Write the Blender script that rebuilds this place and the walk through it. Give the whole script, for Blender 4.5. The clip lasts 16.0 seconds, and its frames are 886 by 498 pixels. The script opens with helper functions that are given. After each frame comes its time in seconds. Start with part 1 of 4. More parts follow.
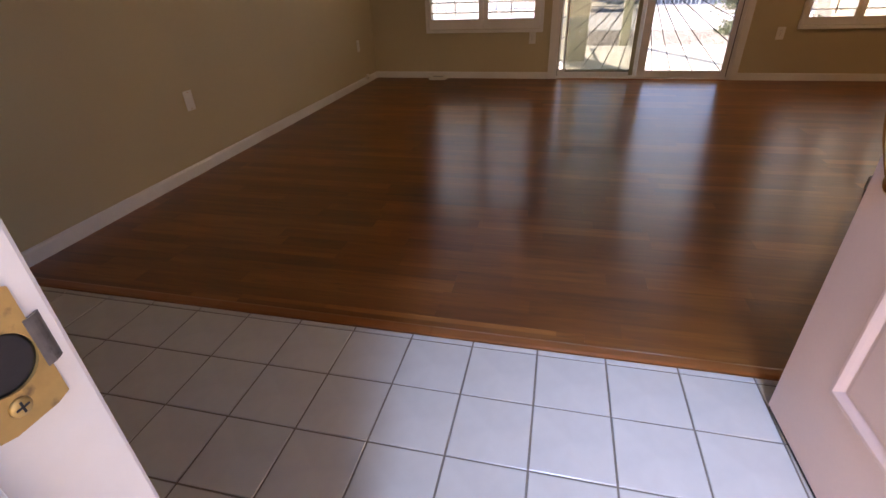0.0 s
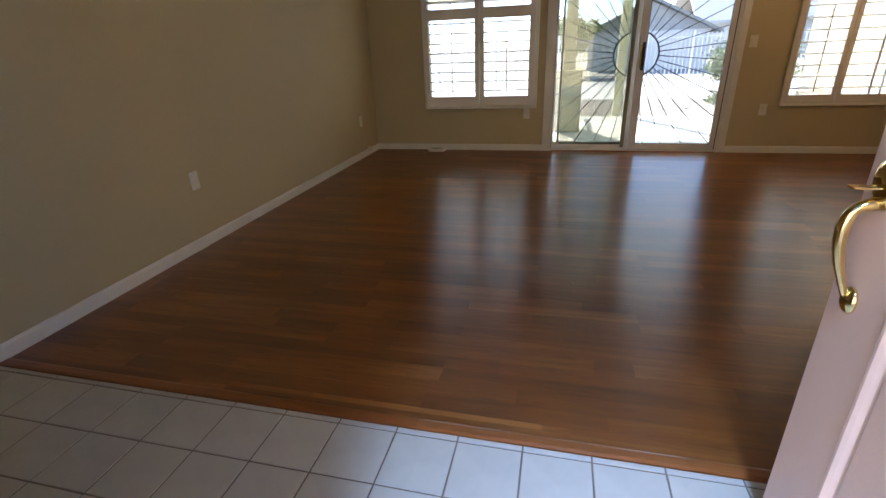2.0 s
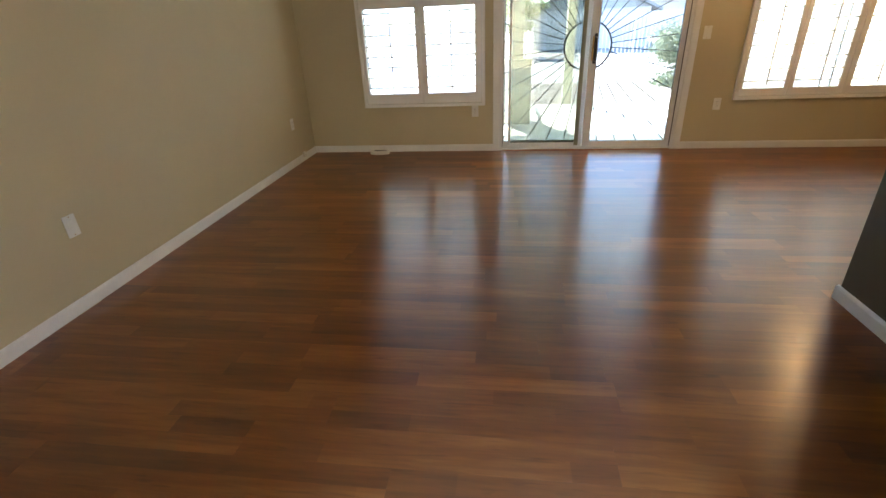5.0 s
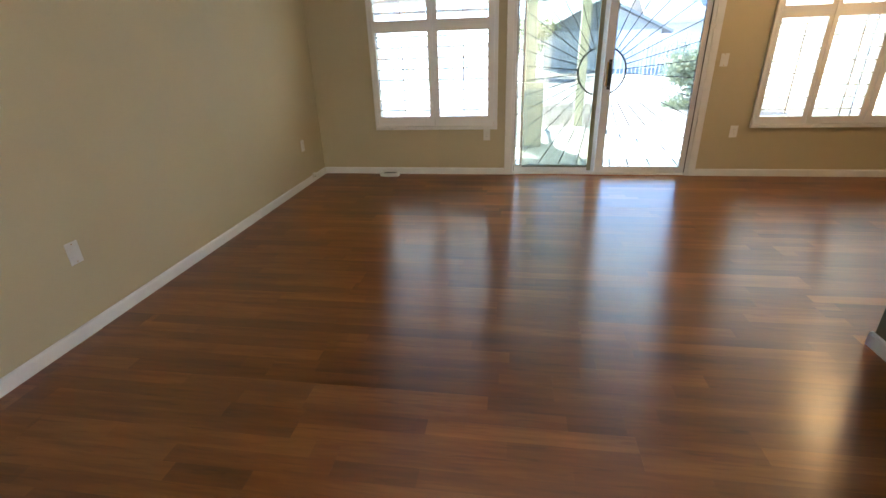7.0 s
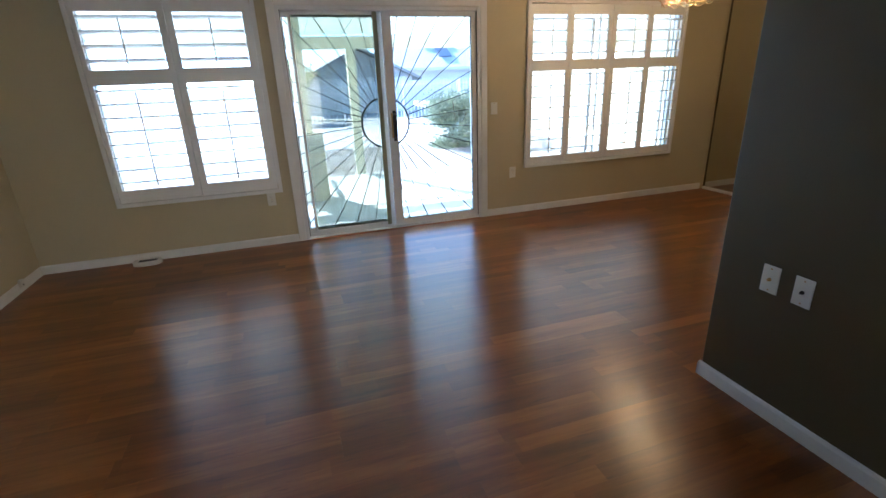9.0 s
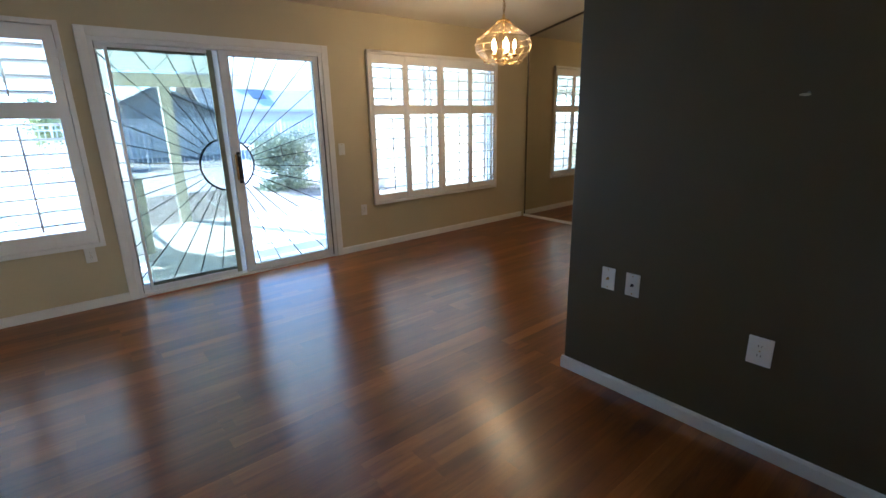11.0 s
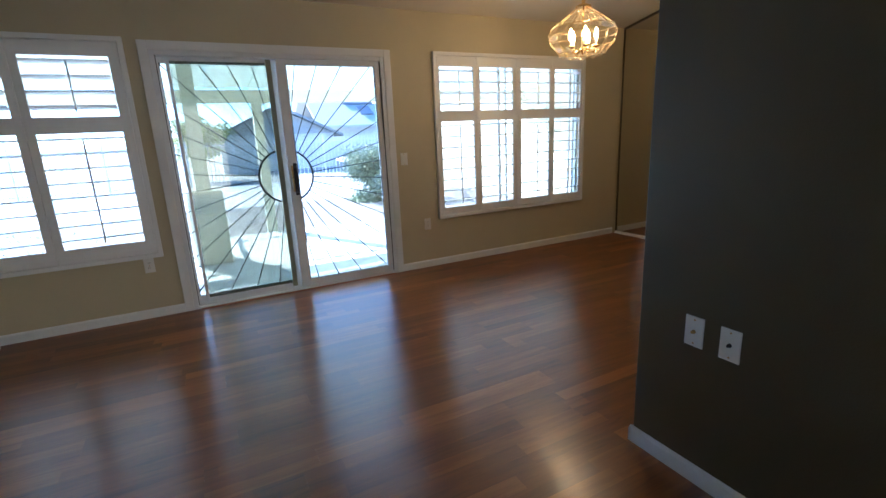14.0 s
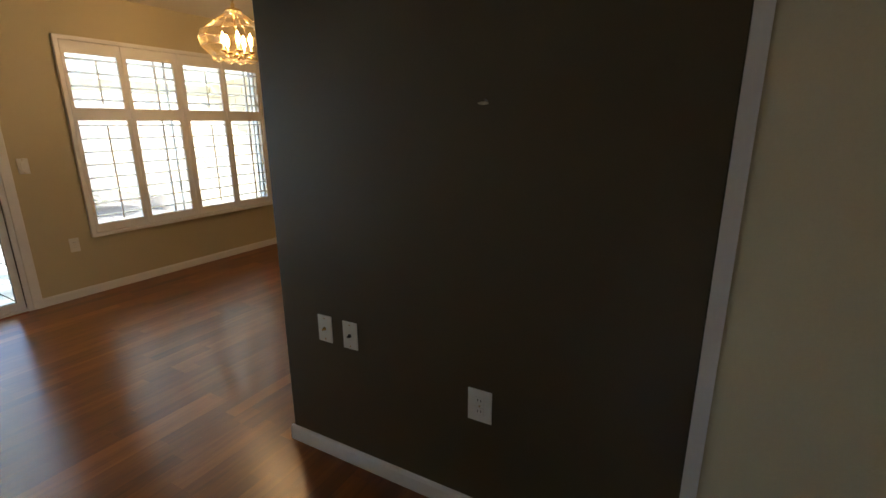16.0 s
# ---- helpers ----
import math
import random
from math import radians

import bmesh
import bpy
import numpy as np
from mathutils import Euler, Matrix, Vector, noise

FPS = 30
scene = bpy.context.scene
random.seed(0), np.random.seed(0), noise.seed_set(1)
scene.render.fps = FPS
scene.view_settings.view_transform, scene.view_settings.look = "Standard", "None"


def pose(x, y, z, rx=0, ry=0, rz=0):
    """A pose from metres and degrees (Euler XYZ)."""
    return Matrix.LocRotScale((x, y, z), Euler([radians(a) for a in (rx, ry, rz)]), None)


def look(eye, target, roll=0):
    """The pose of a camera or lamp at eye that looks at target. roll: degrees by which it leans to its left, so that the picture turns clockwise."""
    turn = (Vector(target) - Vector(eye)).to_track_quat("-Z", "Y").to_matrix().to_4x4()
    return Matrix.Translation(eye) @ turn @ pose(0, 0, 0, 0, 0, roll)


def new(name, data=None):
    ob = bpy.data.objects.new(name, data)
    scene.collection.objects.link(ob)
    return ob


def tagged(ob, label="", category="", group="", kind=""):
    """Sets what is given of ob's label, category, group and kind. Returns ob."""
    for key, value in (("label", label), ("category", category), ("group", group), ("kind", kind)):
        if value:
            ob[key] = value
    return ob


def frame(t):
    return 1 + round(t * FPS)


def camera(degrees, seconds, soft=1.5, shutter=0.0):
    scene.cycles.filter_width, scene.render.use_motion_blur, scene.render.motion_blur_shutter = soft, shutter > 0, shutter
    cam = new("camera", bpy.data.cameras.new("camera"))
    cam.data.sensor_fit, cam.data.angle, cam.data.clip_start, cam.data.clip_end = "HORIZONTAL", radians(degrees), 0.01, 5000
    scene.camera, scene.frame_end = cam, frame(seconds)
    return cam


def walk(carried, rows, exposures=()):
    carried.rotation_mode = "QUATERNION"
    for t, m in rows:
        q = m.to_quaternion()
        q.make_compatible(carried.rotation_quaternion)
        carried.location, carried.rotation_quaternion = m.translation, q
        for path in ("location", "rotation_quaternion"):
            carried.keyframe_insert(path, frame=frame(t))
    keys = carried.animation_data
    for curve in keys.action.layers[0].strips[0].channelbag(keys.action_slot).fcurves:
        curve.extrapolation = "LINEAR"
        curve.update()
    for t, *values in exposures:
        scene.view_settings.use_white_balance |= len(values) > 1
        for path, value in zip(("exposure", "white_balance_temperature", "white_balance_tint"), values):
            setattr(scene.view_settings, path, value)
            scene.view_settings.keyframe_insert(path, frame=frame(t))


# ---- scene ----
cam = camera(87.2, 16.0)
PATH = [
    (0, (2.203, -5.749, 1.036), (1.782, -4.072, 0.032), -2.2),
    (0.5, (2.208, -5.783, 1.069), (1.811, -4.06, 0.136), -1.9),
    (1, (2.24, -5.756, 1.154), (1.829, -3.996, 0.297), -1.8),
    (1.5, (2.253, -5.72, 1.148), (1.792, -3.946, 0.348), -2.1),
    (2, (2.264, -5.714, 1.157), (1.809, -3.933, 0.369), -2.3),
    (2.5, (2.298, -5.713, 1.157), (1.954, -3.91, 0.364), -2.1),
    (3, (2.312, -5.739, 1.157), (2.083, -3.922, 0.353), -2.8),
    (5.5, (2.217, -5.118, 1.332), (1.921, -3.345, 0.456), -2.5),
    (6, (2.216, -5.109, 1.344), (1.888, -3.316, 0.523), -2.2),
    (6.5, (2.207, -5.107, 1.345), (1.898, -3.309, 0.526), -2.0),
    (7, (2.192, -5.085, 1.35), (1.897, -3.28, 0.54), -2.0),
    (7.5, (2.199, -4.911, 1.347), (1.956, -3.092, 0.551), -2.2),
    (8, (2.205, -4.696, 1.36), (2.128, -2.852, 0.589), -2.0),
    (8.5, (2.158, -4.547, 1.385), (2.375, -2.7, 0.65), -1.9),
    (9, (2.071, -4.477, 1.408), (2.65, -2.688, 0.724), -2.2),
    (9.5, (1.986, -4.518, 1.398), (2.836, -2.825, 0.757), -3.1),
    (10, (1.894, -4.532, 1.407), (3.003, -2.999, 0.757), -2.6),
    (12.5, (1.722, -4.299, 1.405), (2.981, -2.795, 1.015), -2.1),
    (13, (1.95, -4.342, 1.38), (2.988, -2.682, 0.971), -2.2),
    (13.5, (2.155, -4.344, 1.373), (3.047, -2.609, 0.931), -2.0),
    (14, (2.337, -4.242, 1.343), (3.218, -2.512, 0.861), -2.6),
    (14.5, (2.41, -4.261, 1.341), (3.475, -2.642, 0.849), -2.7),
    (15, (2.518, -4.348, 1.37), (3.837, -2.928, 0.874), -1.9),
    (15.5, (2.581, -4.474, 1.371), (4.116, -3.285, 0.89), -1.3),
    (16, (2.561, -4.538, 1.403), (4.244, -3.589, 0.886), -0.4),
]
LIGHT = [(0, 2.18, 8400, 31), (1.0, 2.18, 7800, 24), (2.0, 2.38, 7150, 14), (2.5, 2.45, 7050, 12), (3.2, 2.52, 6950, 10), (5.5, 3.37, 6500, 8), (7.0, 3.4, 6250, 7),
         (8.0, 3.08, 5850, 7), (9.0, 2.92, 5350, 7), (10.0, 2.87, 5200, 7), (12.5, 2.95, 5100, 6), (14.5, 2.42, 5100, 7), (15.2, 2.18, 5350, 7), (15.6, 2.2, 5750, 8),
         (16.0, 2.52, 6700, 10)]
walk(cam, [(t, look(e, p, r)) for t, e, p, r in PATH], LIGHT)

# ---- world and sun ----
SUN_EL, SUN_AZ = 33.5, -25.0  # elevation; degrees from +y towards +x
world = bpy.data.worlds.new("sky")
world.use_nodes = True
scene.world = world
wn = world.node_tree.nodes
sky = wn.new("ShaderNodeTexSky")
sky.sky_type = "NISHITA"
sky.sun_disc = False
sky.ozone_density, sky.dust_density, sky.air_density = 6.0, 0.0, 0.65
sky.sun_elevation = radians(SUN_EL)
sky.sun_rotation = radians(SUN_AZ)
wn["Background"].inputs[1].default_value = 0.15
world.node_tree.links.new(sky.outputs[0], wn["Background"].inputs[0])
sun_data = bpy.data.lights.new("sun", "SUN")
sun_data.energy, sun_data.angle, sun_data.color = 4.4, radians(0.5), (1.0, 0.985, 0.96)
sun = new("sun", sun_data)
sd = Vector((math.sin(radians(SUN_AZ)) * math.cos(radians(SUN_EL)), math.cos(radians(SUN_AZ)) * math.cos(radians(SUN_EL)), math.sin(radians(SUN_EL))))
sun.matrix_world = look(sd * 60, (0, 0, 0))

# unseen area lamp, added as blue sky light through the open entry door
door_light = bpy.data.lights.new("sky_fill_lamp", "AREA")
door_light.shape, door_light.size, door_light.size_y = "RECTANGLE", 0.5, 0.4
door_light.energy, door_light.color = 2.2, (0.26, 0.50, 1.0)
new("sky_fill_lamp", door_light).matrix_world = pose(2.55, -7.4, 3.9, 32.5, 0, 0)
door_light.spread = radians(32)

# ---- materials ----
def mat(name, col, rough=0.6, metal=0.0, vary=0.12, scale=6.0, grain=90.0, bump=0.15, dirt=None, coat=0.0):
    """A painted, plastic or mineral surface: base colour broken up at two scales, fine relief, optional dirt colour in blotches."""
    m = bpy.data.materials.new(name)
    m.use_nodes = True
    n, l = m.node_tree.nodes, m.node_tree.links
    b = n["Principled BSDF"]
    b.inputs["Roughness"].default_value = rough
    b.inputs["Metallic"].default_value = metal
    b.inputs["Coat Weight"].default_value = coat
    tc = n.new("ShaderNodeTexCoord")
    big, fine = n.new("ShaderNodeTexNoise"), n.new("ShaderNodeTexNoise")
    big.inputs["Scale"].default_value, big.inputs["Detail"].default_value = scale, 4
    fine.inputs["Scale"].default_value, fine.inputs["Detail"].default_value = grain, 3
    for t in (big, fine):
        l.new(tc.outputs["Object"], t.inputs["Vector"])
    mixn = n.new("ShaderNodeMath")
    mixn.operation = "MULTIPLY_ADD"
    mixn.inputs[1].default_value = 0.35
    l.new(fine.outputs["Fac"], mixn.inputs[0])
    l.new(big.outputs["Fac"], mixn.inputs[2])
    r = n.new("ShaderNodeValToRGB")
    lo, hi = [c * (1 - vary) for c in col], [min(1, c * (1 + vary)) for c in col]
    r.color_ramp.elements[0].position, r.color_ramp.elements[1].position = 0.4, 0.95
    r.color_ramp.elements[0].color, r.color_ramp.elements[1].color = (*lo, 1), (*hi, 1)
    l.new(mixn.outputs[0], r.inputs[0])
    out = r.outputs[0]
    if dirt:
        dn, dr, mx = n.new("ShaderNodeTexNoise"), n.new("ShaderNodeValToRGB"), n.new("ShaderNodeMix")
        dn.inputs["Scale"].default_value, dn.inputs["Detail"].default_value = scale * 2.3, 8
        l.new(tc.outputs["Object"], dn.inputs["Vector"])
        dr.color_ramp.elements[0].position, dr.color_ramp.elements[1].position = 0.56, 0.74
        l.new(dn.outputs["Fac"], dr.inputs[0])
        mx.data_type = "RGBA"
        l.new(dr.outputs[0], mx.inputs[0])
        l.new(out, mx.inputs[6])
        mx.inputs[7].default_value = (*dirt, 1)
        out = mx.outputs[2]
    l.new(out, b.inputs["Base Color"])
    rr = n.new("ShaderNodeMapRange")
    rr.inputs[3].default_value, rr.inputs[4].default_value = max(0.02, rough * 0.85), min(1, rough * 1.15)
    l.new(big.outputs["Fac"], rr.inputs[0])
    l.new(rr.outputs[0], b.inputs["Roughness"])
    if bump:
        bp = n.new("ShaderNodeBump")
        bp.inputs["Strength"].default_value, bp.inputs["Distance"].default_value = bump, 0.004
        l.new(fine.outputs["Fac"], bp.inputs["Height"])
        l.new(bp.outputs[0], b.inputs["Normal"])
    return m


def wood_mat(name, dark, mid, light, rough):
    """Laminate planks: each plank its own tone and its own stretch of grain running along x."""
    m = bpy.data.materials.new(name)
    m.use_nodes = True
    n, l = m.node_tree.nodes, m.node_tree.links
    b = n["Principled BSDF"]
    tc, oi = n.new("ShaderNodeTexCoord"), n.new("ShaderNodeObjectInfo")
    shift = n.new("ShaderNodeVectorMath")
    shift.operation = "MULTIPLY_ADD"
    comb = n.new("ShaderNodeCombineXYZ")
    for i in range(3):
        l.new(oi.outputs["Random"], comb.inputs[i])
    l.new(comb.outputs[0], shift.inputs[0])
    shift.inputs[1].default_value = (37.0, 91.0, 53.0)
    l.new(tc.outputs["Object"], shift.inputs[2])

    def grain(sx, sy, detail, dist):
        mp, nz = n.new("ShaderNodeMapping"), n.new("ShaderNodeTexNoise")
        mp.inputs["Scale"].default_value = (sx, sy, 1)
        l.new(shift.outputs[0], mp.inputs[0])
        l.new(mp.outputs[0], nz.inputs["Vector"])
        nz.inputs["Scale"].default_value, nz.inputs["Detail"].default_value, nz.inputs["Distortion"].default_value = 1, detail, dist
        return nz.outputs["Fac"]

    g1, g2, g3 = grain(1.8, 26, 4, 0.5), grain(7, 70, 3, 0.6), grain(1.3, 9, 3, 0.5)

    def mad(a, k, c):
        q = n.new("ShaderNodeMath")
        q.operation = "MULTIPLY_ADD"
        l.new(a, q.inputs[0])
        q.inputs[1].default_value = k
        if isinstance(c, float):
            q.inputs[2].default_value = c
        else:
            l.new(c, q.inputs[2])
        return q.outputs[0]

    # two printed strips a plank, cut into short lengths of differing tone
    sep, side, along, cell, strip = n.new("ShaderNodeSeparateXYZ"), n.new("ShaderNodeMath"), n.new("ShaderNodeMath"), n.new("ShaderNodeMath"), n.new("ShaderNodeTexWhiteNoise")
    l.new(tc.outputs["Object"], sep.inputs[0])
    side.operation, along.operation, cell.operation = "GREATER_THAN", "MULTIPLY_ADD", "FLOOR"
    side.inputs[1].default_value = 0.0
    l.new(sep.outputs[1], side.inputs[0])
    l.new(sep.outputs[0], along.inputs[0])
    along.inputs[1].default_value = 1.2
    l.new(mad(side.outputs[0], 7.37, oi.outputs["Random"]), along.inputs[2])
    l.new(along.outputs[0], cell.inputs[0])
    where = n.new("ShaderNodeCombineXYZ")
    l.new(cell.outputs[0], where.inputs[0])
    l.new(side.outputs[0], where.inputs[1])
    l.new(oi.outputs["Random"], where.inputs[2])
    strip.noise_dimensions = "3D"
    l.new(where.outputs[0], strip.inputs["Vector"])
    # short dark flecks and knots in the print
    fleck = n.new("ShaderNodeMapRange")
    fleck.inputs["From Min"].default_value, fleck.inputs["From Max"].default_value = 0.60, 0.72
    l.new(grain(5.0, 55, 2, 0.8), fleck.inputs["Value"])
    v = mad(oi.outputs["Random"], 0.20, mad(strip.outputs["Value"], 0.38, mad(g1, 0.58, mad(g2, 0.33, mad(g3, 0.66, mad(fleck.outputs[0], -0.18, -0.56))))))
    r = n.new("ShaderNodeValToRGB")
    r.color_ramp.elements[0].position, r.color_ramp.elements[0].color = 0.05, (*dark, 1)
    r.color_ramp.elements[1].position, r.color_ramp.elements[1].color = 0.95, (*light, 1)
    e = r.color_ramp.elements.new(0.52)
    e.color = (*mid, 1)
    l.new(v, r.inputs[0])
    l.new(r.outputs[0], b.inputs["Base Color"])
    l.new(mad(g3, 0.03, rough - 0.015), b.inputs["Roughness"])
    bp = n.new("ShaderNodeBump")
    bp.inputs["Strength"].default_value, bp.inputs["Distance"].default_value = 0.012, 0.0005
    b.inputs["Specular IOR Level"].default_value = 1.0
    # the brushed grain along the planks spreads reflections across it
    tg = n.new("ShaderNodeTangent")
    tg.direction_type, tg.axis = "RADIAL", "X"
    b.inputs["Anisotropic"].default_value = 0.7
    l.new(tg.outputs[0], b.inputs["Tangent"])
    l.new(g2, bp.inputs["Height"])
    l.new(bp.outputs[0], b.inputs["Normal"])
    return m


def glass_mat(name, tint, rough=0.0, thin=True):
    m = bpy.data.materials.new(name)
    m.use_nodes = True
    n, l = m.node_tree.nodes, m.node_tree.links
    n.remove(n["Principled BSDF"])
    if thin:
        tr, gl, mx, fr = n.new("ShaderNodeBsdfTransparent"), n.new("ShaderNodeBsdfGlossy"), n.new("ShaderNodeMixShader"), n.new("ShaderNodeLayerWeight")
        tr.inputs[0].default_value = (*tint, 1)
        gl.inputs["Roughness"].default_value = 0.02
        pw, ad = n.new("ShaderNodeMath"), n.new("ShaderNodeMath")
        pw.operation, ad.operation = "POWER", "MULTIPLY_ADD"
        pw.inputs[1].default_value, ad.inputs[1].default_value, ad.inputs[2].default_value = 5.0, 0.95, 0.04
        l.new(fr.outputs["Facing"], pw.inputs[0])
        l.new(pw.outputs[0], ad.inputs[0])
        l.new(ad.outputs[0], mx.inputs[0])
        l.new(tr.outputs[0], mx.inputs[1])
        l.new(gl.outputs[0], mx.inputs[2])
        l.new(mx.outputs[0], n["Material Output"].inputs[0])
    else:
        g = n.new("ShaderNodeBsdfGlass")
        g.inputs["Color"].default_value = (*tint, 1)
        g.inputs["Roughness"].default_value = rough
        l.new(g.outputs[0], n["Material Output"].inputs[0])
    return m


def glow_mat(name, col, strength):
    m = bpy.data.materials.new(name)
    m.use_nodes = True
    b = m.node_tree.nodes["Principled BSDF"]
    b.inputs["Emission Color"].default_value = (*col, 1)
    b.inputs["Emission Strength"].default_value = strength
    return m


# this dark brown base also carries the shade of the backlit partition
M_PARTITION = mat("dark_brown_shaded_wall", (0.090, 0.070, 0.036), 0.42, vary=0.06, scale=1.4, grain=160, bump=0.25)
M_WALL = mat("tan_wall_paint", (0.55, 0.475, 0.305), 0.62, vary=0.05, scale=1.4, grain=160, bump=0.25)
M_CEIL = mat("ceiling_paint", (0.74, 0.68, 0.56), 0.85, vary=0.05, scale=2, grain=120, bump=0.5)
M_TRIM = mat("white_trim_paint", (0.80, 0.80, 0.79), 0.4, vary=0.05, scale=5, grain=60, bump=0.06)
M_JAMB = mat("cream_jamb_paint", (0.80, 0.76, 0.71), 0.4, vary=0.05, scale=5, grain=60, bump=0.06)
M_SHUT = mat("shutter_paint", (0.84, 0.835, 0.815), 0.35, vary=0.04, scale=4, grain=50, bump=0.05)
M_ALU = mat("white_aluminium", (0.76, 0.77, 0.79), 0.35, vary=0.06, scale=8, grain=80, bump=0.05)
M_OLIVE = mat("olive_metal", (0.30, 0.29, 0.19), 0.45, vary=0.1, bump=0.05)
M_EDGE = mat("dark_bronze_edging", (0.07, 0.05, 0.03), 0.4, 0.5, vary=0.1, bump=0.05)
M_SEAL = mat("grey_rubber_seal", (0.07, 0.075, 0.07), 0.6, vary=0.1)
M_MORTAR = mat("block_mortar", (0.30, 0.265, 0.225), 0.9, vary=0.25, scale=5, grain=200, bump=0.5)
M_IRON = mat("wrought_iron", (0.05, 0.05, 0.05), 0.5, vary=0.2, grain=200, bump=0.2)
M_DARK = mat("dark_plastic", (0.02, 0.02, 0.022), 0.4, vary=0.2)
M_PATCH = mat("bare_plaster", (0.52, 0.45, 0.33), 0.9, vary=0.2, scale=60, bump=0.4)
M_PLASTIC = mat("white_plastic", (0.78, 0.77, 0.73), 0.3, vary=0.03, scale=20, bump=0.03)
M_BRASS = mat("polished_brass", (0.85, 0.66, 0.31), 0.07, 1.0, vary=0.08, scale=20, grain=120, bump=0.02)
M_BRASSD = mat("worn_brass", (0.55, 0.36, 0.13), 0.4, 0.6, vary=0.2, scale=40, bump=0.1, dirt=(0.12, 0.08, 0.05))
M_STEEL = mat("scuffed_grey_steel", (0.22, 0.20, 0.18), 0.42, 0.7, vary=0.3, scale=60, grain=200, bump=0.1, dirt=(0.07, 0.06, 0.05))
M_DOOR = mat("pink_white_door_paint", (0.80, 0.60, 0.545), 0.36, vary=0.04, scale=3, grain=120, bump=0.08)
# pink-brown; part of its darkness is doorway shade put into the base colour
M_STOP = mat("shaded_pink_brown_paint", (0.42, 0.28, 0.23), 0.6, vary=0.12, scale=8, bump=0.2, dirt=(0.3, 0.2, 0.16))
M_CAME = mat("aged_brass_came", (0.46, 0.34, 0.15), 0.3, 0.8, vary=0.15)
M_BLOCK = mat("beige_block", (0.70, 0.60, 0.44), 0.9, vary=0.12, scale=6, grain=80, bump=0.4)
M_TILE = mat("glazed_tile", (0.66, 0.625, 0.555), 0.2, vary=0.06, scale=9, grain=30, bump=0.04)
M_GROUT = mat("grout", (0.25, 0.20, 0.15), 0.9, vary=0.25, scale=5, grain=200, bump=0.5)
M_WOOD = wood_mat("reddish_laminate", (0.085, 0.022, 0.0042), (0.226, 0.067, 0.0117), (0.42, 0.153, 0.033), 0.285)
M_STRIP = wood_mat("orange_transition_wood", (0.2, 0.06, 0.015), (0.3, 0.09, 0.02), (0.4, 0.14, 0.04), 0.3)
M_UNDER = mat("underlay", (0.02, 0.012, 0.008), 0.9)
M_GLASS = glass_mat("window_glass", (0.97, 0.98, 0.97))
M_SCREEN = glass_mat("screened_glass", (0.62, 0.63, 0.575))
M_MIRROR = mat("bronze_tinted_mirror", (0.60, 0.57, 0.48), 0.03, 1.0, vary=0.01, bump=0)
# faint blue in the concrete colour stands in for sky-blue reflections
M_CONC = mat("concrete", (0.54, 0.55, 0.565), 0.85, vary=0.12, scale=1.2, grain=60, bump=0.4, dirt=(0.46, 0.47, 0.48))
M_ROCK = mat("rock_mulch", (0.27, 0.255, 0.235), 0.95, vary=0.3, scale=14, grain=50, bump=1.0)
M_GRAVEL = mat("gravel", (0.36, 0.335, 0.30), 0.95, vary=0.5, scale=14, grain=50, bump=1.0, dirt=(0.32, 0.29, 0.25))
M_CREAM = mat("cream_paint", (0.72, 0.685, 0.56), 0.6, vary=0.05, scale=3, bump=0.1)
# roof and gable greys lightened to stand in for distant haze
M_ROOF = mat("grey_roof", (0.29, 0.285, 0.27), 0.85, vary=0.25, scale=6, grain=40, bump=0.6)
M_STUCCO = mat("grey_stucco", (0.38, 0.375, 0.36), 0.9, vary=0.1, scale=2, grain=80, bump=0.5)
M_PALEWALL = mat("pale_stucco", (0.6, 0.58, 0.55), 0.9, vary=0.08, scale=2, grain=80, bump=0.4)
M_PALEROOF = mat("pale_roof_tile", (0.55, 0.54, 0.52), 0.85, vary=0.15, scale=8, grain=40, bump=0.5)
M_SOLAR = mat("blue_grey_panel", (0.12, 0.15, 0.2), 0.3, vary=0.1)
M_FENCE = mat("white_fence_metal", (0.7, 0.7, 0.7), 0.5, vary=0.05)
# both leaf greens lightened to stand in for glare washing out the plants
M_LEAF = mat("glare_lifted_leaf", (0.30, 0.34, 0.23), 0.95, vary=0.5, scale=5, grain=30)
M_LEAF2 = mat("yellow_green_leaf", (0.40, 0.42, 0.19), 0.95, vary=0.4, scale=5, grain=30)
M_BARK = mat("bark", (0.12, 0.09, 0.06), 0.9, vary=0.3, scale=10, bump=0.8)
M_COVER = mat("translucent_corrugated_cover", (0.80, 0.82, 0.76), 0.6, vary=0.08, scale=3, bump=0.1)
_n, _l = M_COVER.node_tree.nodes, M_COVER.node_tree.links
_t, _x = _n.new("ShaderNodeBsdfTranslucent"), _n.new("ShaderNodeMixShader")
_t.inputs[0].default_value = (0.8, 0.85, 0.8, 1)
_x.inputs[0].default_value = 0.58
_l.new(_n["Principled BSDF"].outputs[0], _x.inputs[1])
_l.new(_t.outputs[0], _x.inputs[2])
_l.new(_x.outputs[0], _n["Material Output"].inputs[0])
M_BULB = glow_mat("lit_bulb", (1.0, 0.62, 0.29), 46.0)
M_CRYSTAL = glass_mat("bevelled_glass", (1.0, 0.97, 0.9), 0.02, thin=True)
_n, _l = M_CRYSTAL.node_tree.nodes, M_CRYSTAL.node_tree.links
_t, _x = _n.new("ShaderNodeBsdfTranslucent"), _n.new("ShaderNodeMixShader")
_t.inputs[0].default_value = (1.0, 0.97, 0.9, 1)
_x.inputs[0].default_value = 0.004
_l.new(_n["Material Output"].inputs[0].links[0].from_socket, _x.inputs[1])
_l.new(_t.outputs[0], _x.inputs[2])
